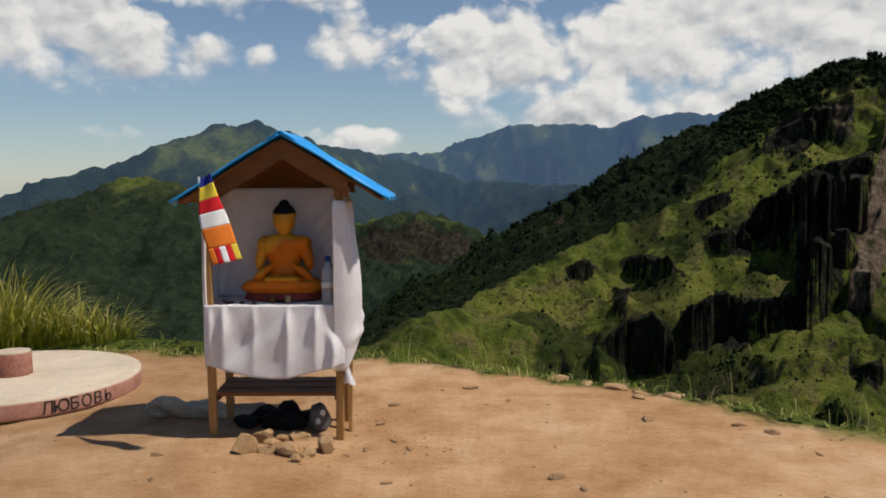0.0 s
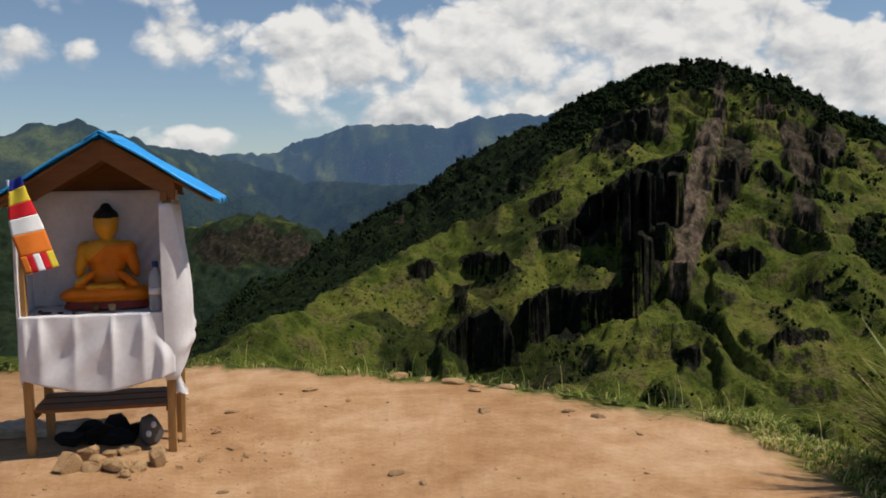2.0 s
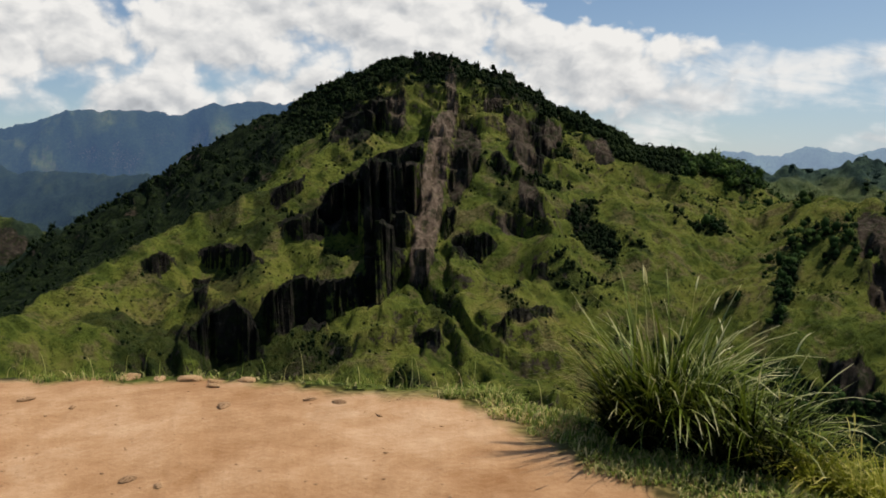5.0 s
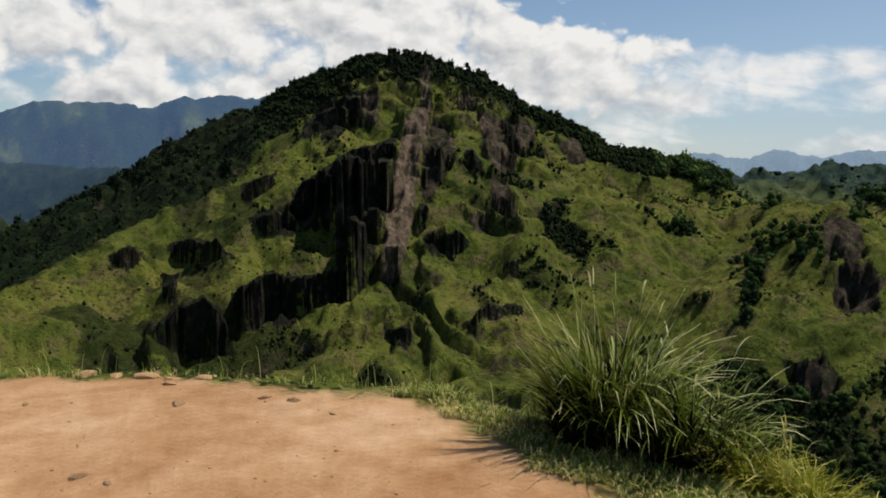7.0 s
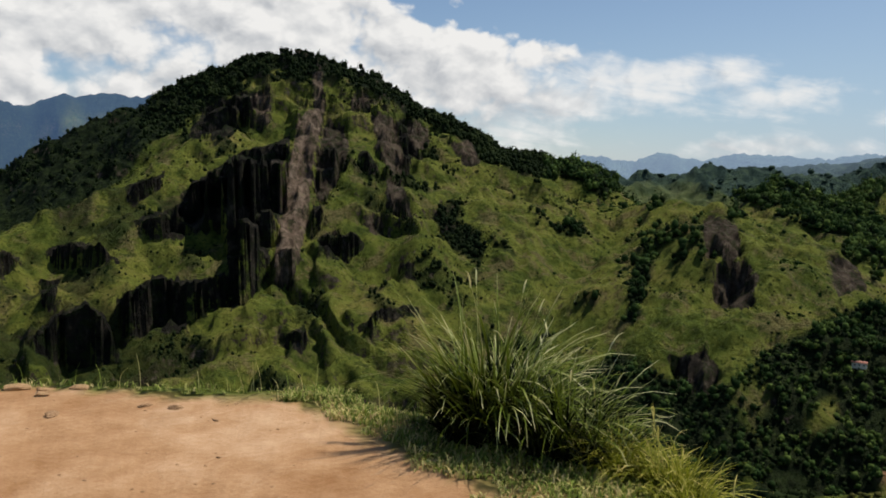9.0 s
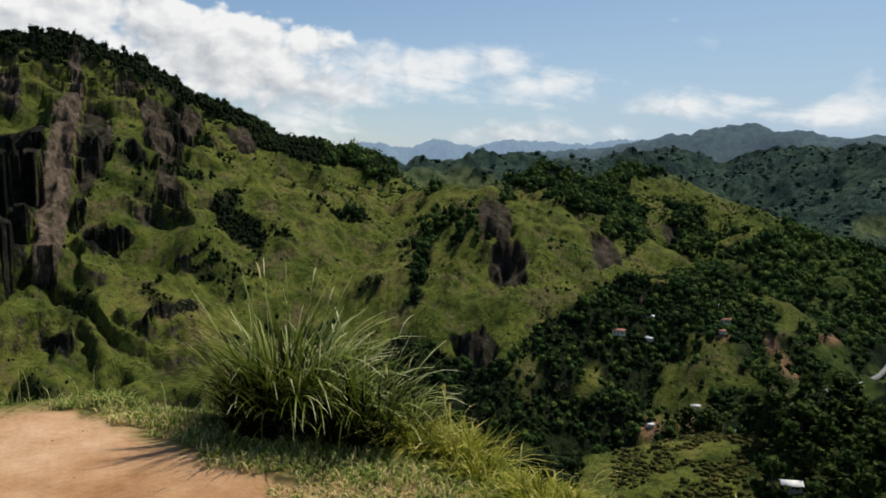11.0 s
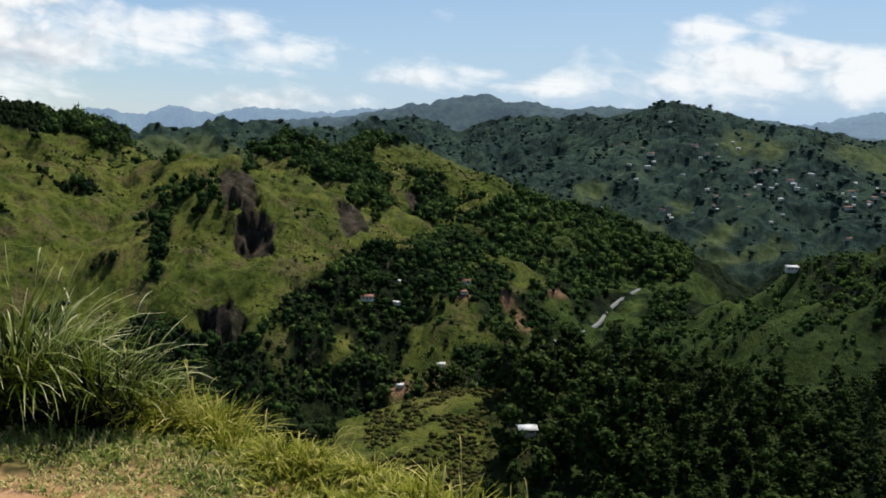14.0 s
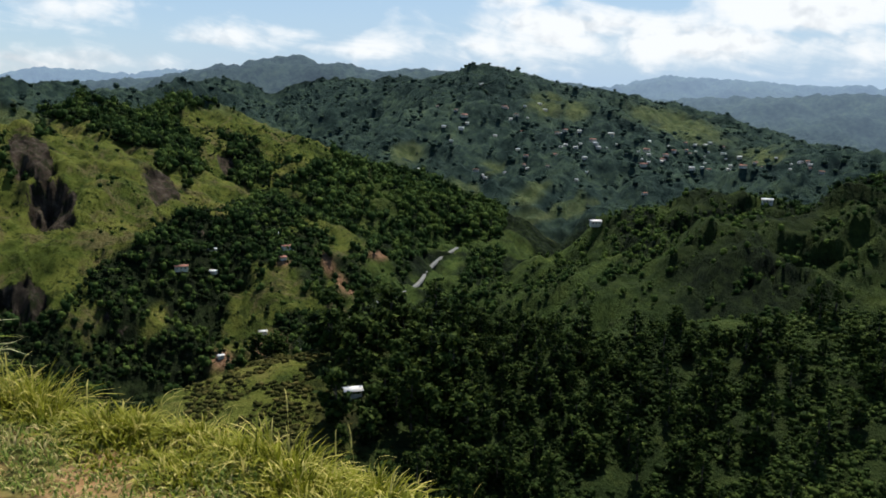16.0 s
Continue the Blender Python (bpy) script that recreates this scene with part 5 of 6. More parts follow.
    part("right_cloth", sheet(right, 30, 40, 0.002, M_CLOTH, "right_cloth"), None, s, "white cloth side billowing out, knotted below")

    def skirt(u, v):
        x = -hw - 0.02 + u * (2 * hw + 0.05)
        drop = 1 - v
        sag = np.sin(np.pi * u)
        # folds fan out from the places where the cloth is pinned to the table's edge
        fan = 0.0
        for pin, width, deep in ((0.14, 0.05, 0.04), (0.36, 0.035, 0.018), (0.6, 0.035, 0.03), (0.8, 0.055, 0.042), (0.04, 0.03, 0.02)):
            away = (u - pin) / (width * (0.25 + 1.5 * drop))
            fan = fan + 1.15 * deep * np.exp(-np.abs(away) ** 1.3) * step(drop, -0.05, 0.25) * (1 - 0.6 * drop)
        sweep = u - (0.12 + 0.5 * v)
        swag = 0.011 * np.sin(sweep * 15) * np.exp(-(sweep / 0.26) ** 2) * step(drop, 0.05, 0.5) + fan
        tuck = u - (0.84 + 0.14 * drop - 0.3 * (drop - 0.55) ** 2)
        crease = 0.05 * np.exp(-(tuck / 0.035) ** 2) * step(drop, 0.3, 0.75)
        point = 0.003 * np.sin(u * 9 + 5 * v) + 0.002 * np.sin(u * 23 - 7 * v)
        return x, -0.052 - 0.05 * sag * drop - swag - crease - point, 0.822 - drop * (0.372 + 0.035 * sag) + 0.02 * drop * np.cos(u * 6.28)
    part("skirt_cloth", sheet(skirt, 70, 30, 0.002, M_CLOTH, "skirt_cloth"), None, s, "white cloth skirt sagging below the table edge")
    part("table_cloth", sheet(lambda u, v: (-hw - 0.02 + u * (2 * hw + 0.05), -0.047 + v * (dp + 0.03), 0.822 - 0.004 * np.abs(np.sin(u * 13 + v * 4))), 30, 10, 0.002, M_CLOTH, "table_cloth"), None, s)
    # the knotted end of the side cloth
    part("cloth_knot", sheet(lambda u, v: (hw + 0.03 + (0.016 + 0.022 * v ** 2) * np.cos(u * 6.2832) + 0.02 * v, 0.0 + (0.016 + 0.012 * v) * np.sin(u * 6.2832), 0.455 - 0.11 * v + 0.012 * np.sin(u * 12)), 14, 8, 0.0, M_CLOTH, "cloth_knot"), None, s)
    part("tie_cord", sheet(lambda u, v: (-hw - 0.03 + 0.008 * np.cos(u * 6.28) + 0.012 * v, -0.04 + 0.008 * np.sin(u * 6.28), 1.57 - v * 0.16), 8, 6, 0.0, M_CLOTH, "tie_cord"), None, s)
    return s


shrine()


def flag():
    f = thing("flag", SHRINE + Vector((-0.385, -0.12, 1.575)), "long striped cloth flag in blue, yellow, red, white and orange", "flag", turn=0.1)
    cuts = [0, 0.12, 0.3, 0.46, 0.63, 0.84]
    path_x = lambda t: 0.03 + 0.05 * t + 0.1 * t * t
    path_z = lambda t: -0.47 * t + 0.015 * np.sin(t * 3.1)
    breadth = lambda t: 0.055 + 0.105 * np.sin(np.clip(t * 2.0, 0, 1.57))

    def cloth(t, v):
        return path_x(t) + (v - 0.5) * breadth(t), -0.24 * t ** 1.3 + 0.014 * np.sin(t * 9 + v * 2.4) + 0.01 * np.sin(v * 5 + 3 * t), path_z(t) + (v - 0.5) * 0.035
    for k, col in enumerate((0, 1, 2, 3, 4)):
        a, b = cuts[k], cuts[k + 1]
        part("stripe", sheet(lambda u, v, a=a, b=b: cloth(a + (b - a) * u, v), 10, 10, 0.002, FLAG[col], "stripe"), None, f)
    # the fly end repeats the colours lengthwise
    for k, col in enumerate((4, 2, 3, 2, 1)):
        part("tail_stripe", sheet(lambda u, v, k=k: cloth(0.84 + 0.16 * u, (k + v) / 5), 6, 5, 0.002, FLAG[col], "tail_stripe"), None, f)


flag()


def ball(bm, c, s, slot, turn=None, seg=20):
    r = bmesh.ops.create_uvsphere(bm, u_segments=seg, v_segments=seg // 2, radius=1)
    for v in r["verts"]:
        v.co = Vector([v.co[k] * s[k] for k in range(3)])
        if turn:
            v.co = turn @ v.co
        v.co += Vector(c)
    for f in {f for v in r["verts"] for f in v.link_faces}:
        f.material_index, f.smooth = slot, True


def statue():
    """A seated figure with crossed legs, hands in the lap, as one plain shape."""
    bm = bmesh.new()
    RY, RX = lambda a: Matrix.Rotation(a, 3, "Y"), lambda a: Matrix.Rotation(a, 3, "X")
    for z, a, b, slot in ((0.012, 0.235, 0.12, 3), (0.034, 0.225, 0.115, 3)):
        bmesh.ops.create_cone(bm, cap_ends=True, segments=40, radius1=1, radius2=0.97, depth=0.022, matrix=Matrix.Translation((0, 0, z)) @ Matrix.Diagonal((a, b, 1, 1)))
    for f in bm.faces:
        f.material_index = 3
    for sx in (-1, 1):
        ball(bm, (sx * 0.125, -0.02, 0.085), (0.125, 0.085, 0.046), 0, RY(sx * 0.12))
        ball(bm, (sx * 0.05, -0.075, 0.085), (0.15, 0.04, 0.032), 0, RY(sx * -0.08))
        ball(bm, (sx * 0.106, 0.0, 0.316), (0.05, 0.048, 0.05), 1 if sx < 0 else 0)
        ball(bm, (sx * 0.132, -0.006, 0.25), (0.032, 0.036, 0.09), 1 if sx < 0 else 0, RY(sx * -0.2))
        ball(bm, (sx * 0.108, -0.055, 0.163), (0.07, 0.026, 0.024), 1 if sx < 0 else 0, RY(sx * 0.62))
        ball(bm, (sx * 0.056, -0.005, 0.447), (0.008, 0.014, 0.034), 1)
        ball(bm, (sx * 0.045, -0.1, 0.128), (0.055, 0.034, 0.016), 1)
    ball(bm, (0, 0.015, 0.15), (0.092, 0.075, 0.1), 0)
    ball(bm, (0, 0.008, 0.25), (0.096, 0.066, 0.125), 0)
    ball(bm, (0, 0.002, 0.342), (0.1, 0.046, 0.034), 0)
    ball(bm, (0, 0.004, 0.3), (0.1, 0.062, 0.07), 0)
    ball(bm, (0, 0.0, 0.322), (0.125, 0.06, 0.052), 0)
    ball(bm, (-0.05, -0.035, 0.31), (0.06, 0.035, 0.065), 1, RY(0.5))
    ball(bm, (0, 0.0, 0.38), (0.034, 0.034, 0.06), 1)
    ball(bm, (0, -0.005, 0.45), (0.064, 0.064, 0.076), 1)
    ball(bm, (0, 0.012, 0.486), (0.068, 0.068, 0.058), 2)
    ball(bm, (0, 0.012, 0.536), (0.032, 0.032, 0.032), 2)
    ball(bm, (0, -0.064, 0.448), (0.008, 0.012, 0.018), 1)
    rough = bpy.data.meshes.new("statue")
    bm.to_mesh(rough)
    bm.free()
    ob = new("statue", rough)
    fuse = ob.modifiers.new("fuse", "REMESH")
    fuse.mode, fuse.voxel_size = "VOXEL", 0.006
    soft = ob.modifiers.new("soft", "SMOOTH")
    soft.factor, soft.iterations = 0.5, 6
    me = bpy.data.meshes.new_from_object(ob.evaluated_get(bpy.context.evaluated_depsgraph_get()))
    ob.modifiers.clear()
    ob.data = me
    me.name = "statue"
    me.materials.clear()
    for m in (M_ROBE, M_SKIN, M_HAIR, M_REDBASE):
        me.materials.append(m)
    for f in me.polygons:
        f.use_smooth = True
        x, y, z = f.center
        hair = z > 0.505 or (z > 0.43 and y > 0.016 and abs(x) < 0.058) or z > 0.492 + 0.12 * y
        bare = z > 0.345 or (x < -0.104 and 0.14 < z) or (abs(x) < 0.1 and y < -0.09 and z > 0.112) or (x < 0.02 and z > 0.3 + 0.9 * (x + 0.04) and y < 0.0 and z > 0.25)
        f.material_index = 3 if z < 0.046 else 2 if hair and z > 0.42 else 1 if bare else 0
    ob.matrix_basis = Matrix.Translation(SHRINE + Vector((0.03, 0.19, 0.825))) @ Matrix.Scale(1.07, 4)
    tagged(ob, "orange and yellow painted seated statue inside the shrine", "statue")


statue()


def lathe(profile, seg=24):
    bm = bmesh.new()
    rings = [[bm.verts.new((r * math.cos(6.28319 * k / seg), r * math.sin(6.28319 * k / seg), z)) for k in range(seg)] for r, z in profile]
    for a, b in zip(rings[:-1], rings[1:]):
        for k in range(seg):
            bm.faces.new((a[k], a[(k + 1) % seg], b[(k + 1) % seg], b[k])).smooth = True
    bm.faces.new(rings[0][::-1])
    bm.faces.new(rings[-1])
    return bm


def bottle():
    t = thing("bottle", SHRINE + Vector((0.318, 0.0, 0.826)), "clear plastic water bottle with a blue cap on the shrine", "bottle", size=1.1)
    part("body", lathe([(0.03, 0), (0.036, 0.006), (0.036, 0.06), (0.034, 0.066), (0.036, 0.072), (0.036, 0.12), (0.034, 0.126), (0.036, 0.132), (0.036, 0.165), (0.03, 0.195), (0.016, 0.215), (0.013, 0.228)]), M_BOTTLE, t)
    part("cap", lathe([(0.0155, 0.226), (0.0155, 0.248), (0.014, 0.252)], 16), M_CAP, t, "dark blue screw cap")
    part("label_band", lathe([(0.0366, 0.085), (0.0366, 0.118)]), M_CLOTH, t)


bottle()


def offerings():
    for k, (x, y, sx, sy, sz, m) in enumerate(((-0.27, 0.02, 0.05, 0.02, 0.014, M_INK), (-0.2, 0.03, 0.03, 0.015, 0.01, M_INK), (-0.12, 0.0, 0.02, 0.03, 0.012, M_INK), (-0.31, 0.05, 0.02, 0.02, 0.02, M_DARKWOOD))):
        o = new("offering", bpy.data.meshes.new("offering"))
        bm = block((0, 0, sz / 2), (sx, sy, sz), Matrix.Rotation(0.4 * k, 3, "Z"), 0.003)
        bm.to_mesh(o.data)
        bm.free()
        o.data.materials.append(m)
        o.location = SHRINE + Vector((x, y, 0.8215))
        tagged(o, "small dark offering lying on the white table cloth", "offering", "offerings")
    for k, x in enumerate((-0.02, 0.07)):
        cup = thing("incense_cup", SHRINE + Vector((x, 0.05, 0.822)), "small dark incense cup before the statue", "cup", "cups")
        part("bowl", lathe([(0.012, 0), (0.018, 0.004), (0.02, 0.04), (0.017, 0.04), (0.014, 0.01)], 14), M_STONE if k else M_DARKWOOD, cup)


offerings()


# ---- round concrete platform with a stub column ----
def platform():
    c = Vector((-3.2, 6.15, -0.02))
    t = thing("platform", c, "round worn concrete platform with faded red painted edge", "platform")
    R, H = 0.9, 0.125
    part("slab", lathe([(R - 0.01, 0), (R, 0.012), (R, H - 0.004), (R - 0.004, H), (R - 0.05, H + 0.003), (0.3, H + 0.006)], 72), M_CONCRETE, t)
    part("painted_edge", lathe([(R + 0.002, 0.006), (R + 0.004, 0.02), (R + 0.004, H - 0.02), (R + 0.002, H - 0.012)], 72), M_REDPAINT, t, "faded red paint round the rim")
    stub = part("stub_column", lathe([(0.135, H), (0.138, H + 0.01), (0.135, H + 0.165), (0.125, H + 0.172)], 32), M_REDPAINT, t, "short round stub painted dull red")
    part("stub_top", lathe([(0.128, H + 0.17), (0.128, H + 0.178), (0.11, H + 0.181)], 32), M_CONCRETE, stub)
    word = "ЛЮБОВЬ"
    for k, ch in enumerate(word):
        cu = bpy.data.curves.new("letter", "FONT")
        cu.body, cu.size, cu.align_x, cu.extrude = ch, 0.118, "CENTER", 0.0008
        tmp = bpy.data.objects.new("letter", cu)
        me = bpy.data.meshes.new_from_object(tmp)
        bpy.data.objects.remove(tmp)
        me.name = "letter"
        me.materials.clear()
        me.materials.append(M_INK)
        a = math.radians(-50 + k * 5.6)
        ob = new("letter", me)
        ob.parent = t
        ob.matrix_basis = Matrix.Translation(((R + 0.006) * math.cos(a), (R + 0.006) * math.sin(a), 0.022)) @ Matrix.Rotation(a + math.pi / 2, 4, "Z") @ Matrix.Rotation(math.pi / 2, 4, "X")


platform()


# ---- stones ----
def stone_mesh(seed, flat=0.7):
    rng = np.random.default_rng(seed)
    bm = bmesh.new()
    bmesh.ops.create_icosphere(bm, subdivisions=2, radius=1)
    cuts = [(Vector(rng.normal(size=3)).normalized(), rng.uniform(0.5, 0.85)) for _ in range(9)]
    for v in bm.verts:
        for nrm, d in cuts:
            over = v.co.dot(nrm) - d
            if over > 0:
                v.co -= nrm * over
        v.co += Vector(rng.normal(size=3)) * 0.03
        v.co.z *= flat
    me = bpy.data.meshes.new("stone")
    bm.to_mesh(me)
    bm.free()
    return me


def stones():
    rng = np.random.default_rng(5)
    pile = [(-1.13, 4.64, 0.085), (-1.05, 4.8, 0.075), (-1.0, 4.64, 0.065), (-0.87, 4.6, 0.085), (-0.76, 4.6, 0.07), (-0.67, 4.68, 0.06), (-0.81, 4.51, 0.045), (-0.94, 4.82, 0.06), (-0.86, 4.87, 0.075), (-0.98, 4.72, 0.06)]
    tall = {5: 1.5, 0: 0.95, 1: 0.9}
    for k, (x, y, s) in enumerate(pile):
        me = stone_mesh(40 + k, tall.get(k, 0.6))
        me.materials.append(M_STONE)
        o = new("stone", me)
        o.matrix_basis = Matrix.Translation((x, y, float(land_z(x, y)[0]) + s * 0.3 * tall.get(k, 0.6))) @ Matrix.Rotation(rng.uniform(0, 6), 4, "Z") @ Matrix.Scale(s, 4)
        tagged(o, "rough tan stone piled before the shrine", "stone", "stones by the shrine")
    # broken rock at the rim and clods lying on the trodden earth
    loose = [(0.9, 6.45, 0.1), (1.1, 6.3, 0.07), (1.27, 6.15, 0.09), (1.42, 6.0, 0.06), (1.6, 5.82, 0.075), (1.36, 5.8, 0.06), (1.96, 4.9, 0.05), (1.83, 5.1, 0.045), (1.3, 5.24, 0.06), (0.2, 6.04, 0.055), (0.58, 4.27, 0.045),
             (0.7, 4.1, 0.03), (2.06, 4.5, 0.022), (-0.32, 5.6, 0.045), (-0.4, 5.2, 0.035), (-0.3, 4.9, 0.03), (-0.45, 4.75, 0.035), (-0.55, 4.62, 0.03), (-0.2, 4.75, 0.03), (2.3, 4.75, 0.02), (1.2, 3.6, 0.02), (-0.3, 4.2, 0.03), (-1.6, 4.55, 0.04), (0.3, 3.9, 0.02), (0.45, 5.7, 0.03), (-1.5, 4.2, 0.03)]
    for k, (x, y, s) in enumerate(loose):
        me = stone_mesh(80 + k, 0.45)
        me.materials.append(M_STONE if k < 6 else M_CLOD)
        o = new("rock" if k < 6 else "clod", me)
        o.matrix_basis = Matrix.Translation((x, y, float(land_z(x, y)[0]) + s * 0.12)) @ Matrix.Rotation(rng.uniform(0, 6), 4, "Z") @ Matrix.Diagonal((s * 1.3, s * 0.75, s * 0.8, 1))
        tagged(o, "flat broken tan rock at the rim of the hilltop" if k < 6 else "dry brown clod lying on bare earth", "rock" if k < 6 else "clod", "loose rocks")
    # a weathered log, black lumps added in place of shade, and a grey stone with white dabs under the shelf
    log = thing("log", (-1.52, 5.34, float(land_z(-1.52, 5.34)[0])), "pale weathered broken log lying beside the shrine", "log", turn=0.05)

    def bole(u, v):
        rad = 0.056 + 0.014 * np.sin(v * 13 + 2 * np.cos(u * 6.2832)) + 0.005 * np.sin(u * 31) + 0.045 * fbm(np.cos(u * 6.2832) * 1.5 + 4, v * 9 + np.sin(u * 6.2832), 1.0, 3, 7)
        rad = rad * np.sqrt(np.clip(1 - (2 * v - 1) ** 8, 0.004, 1))
        return (v - 0.5) * 0.82, rad * np.cos(u * 6.2832) + 0.03 * np.sin(v * 5), 0.05 + 0.95 * rad * np.sin(u * 6.2832) + 0.02 * np.cos(v * 4)
    part("trunk", sheet(bole, 22, 34, 0.0, M_DRIFT, "trunk"), None, log)
    part("broken_limb", sheet(lambda u, v: (-0.28 - 0.09 * v, -0.02 - 0.05 * v + 0.022 * (1 - 0.5 * v) * np.cos(u * 6.2832), 0.06 + 0.05 * np.sin(3 * v) + 0.024 * (1 - 0.5 * v) * np.sin(u * 6.2832)), 10, 8, 0.0, M_DRIFT, "broken_limb"), None, log)
    for k, (x, y, s, flat) in enumerate(((-1.2, 5.1, 0.095, 0.8), (-1.08, 5.16, 0.11, 0.85), (-0.96, 5.12, 0.1, 0.9), (-1.14, 5.28, 0.1, 0.9), (-0.98, 5.3, 0.11, 0.9), (-0.88, 5.24, 0.09, 0.8))):
        me = stone_mesh(140 + k, flat)
        me.materials.append(M_SHELF_SHADE)
        o = new("charred_stone", me)
        o.matrix_basis = Matrix.Translation((x, y, float(land_z(x, y)[0]) + s * 0.3)) @ Matrix.Rotation(k * 1.3, 4, "Z") @ Matrix.Diagonal((s * 1.25, s, s * 0.8, 1))
        tagged(o, "black stone-shaped lump standing in for shade under the shrine shelf", "stone", "stones under the shelf")
    x, y = -0.76, 5.06
    dab = thing("grey_stone", (x, y, float(land_z(x, y)[0])), "dark grey stone dabbed with white under the shrine shelf", "stone")
    me = stone_mesh(151, 0.95)
    me.materials.append(M_GREYSTONE)
    body = part("body", me, None, dab)
    body.matrix_basis = Matrix.Translation((0, 0, 0.085)) @ Matrix.Diagonal((0.105, 0.085, 0.1, 1))
    hull = [body.matrix_basis @ v.co for v in me.vertices]
    for dx, dz in ((0.012, 0.14), (0.002, 0.085)):
        near = min(hull, key=lambda p: (p.x - dx) ** 2 + (p.z - dz) ** 2 + (0.5 if p.y > 0 else 0))
        bm = bmesh.new()
        ball(bm, (near.x, near.y - 0.001, near.z), (0.017, 0.007, 0.02), 0, None, 10)
        part("paint_dab", bm, M_CLOTH, dab, "white paint dab")
    # pebbles
    n = 1500
    a = np.radians(rng.uniform(-30, 60, n))
    r = rng.uniform(2.6, 6.3, n)
    near = rng.uniform(0, 1, n) < 0.3
    x = np.where(near, rng.normal(-0.55, 0.5, n), r * np.sin(a))
    y = np.where(near, rng.normal(4.85, 0.35, n), r * np.cos(a))
    ok = np.hypot(x, y) < round_line(DIRT, np.degrees(np.arctan2(x, y))) - 0.1
    x, y = x[ok], y[ok]
    s = rng.lognormal(-5.1, 0.5, len(x))
    v, f, t = crowns(rng, x, y, land_z(x, y) - s * 0.3, s, s * 0.45, 0)
    tagged(new("pebbles", mesh_of("pebbles", v, f, [M_CLOD])), "small brown pebbles strewn over bare earth", "pebbles", kind="stuff")


stones()


# ---- grasses ----
def blades(rng, x, y, z, tall, bend, wide, lean, seg=5):
    """Curved tapering blades: arrays of roots, heights, bends, widths and directions of lean."""
    n = len(x)
    t = np.linspace(0, 1, seg + 1)[None, :]
    d = np.stack([np.cos(lean), np.sin(lean)], -1)[:, None, :]
    side = np.stack([-np.sin(lean), np.cos(lean)], -1)[:, None, :]
    out = (bend * tall)[:, None] * t ** 2.2
    up = tall[:, None] * (t - 0.55 * bend[:, None] * t ** 3)
    mid = np.concatenate([np.stack([x, y], -1)[:, None, :] + d * out[..., None], (z[:, None] + up)[..., None]], -1)
    w = wide[:, None] * (1 - t) ** 0.6 * (0.5 + 0.5 * np.minimum(t * 6 + 0.3, 1)) * 0.5 + 0.0004
    off = np.concatenate([side * w[..., None], np.zeros((n, seg + 1, 1))], -1)
    v = np.stack([mid - off, mid + off], 2).reshape(-1, 3)
    i = (np.arange(n)[:, None] * (seg + 1) + np.arange(seg)[None]).ravel() * 2
    return v, np.stack([i, i + 1, i + 3, i + 2], -1)


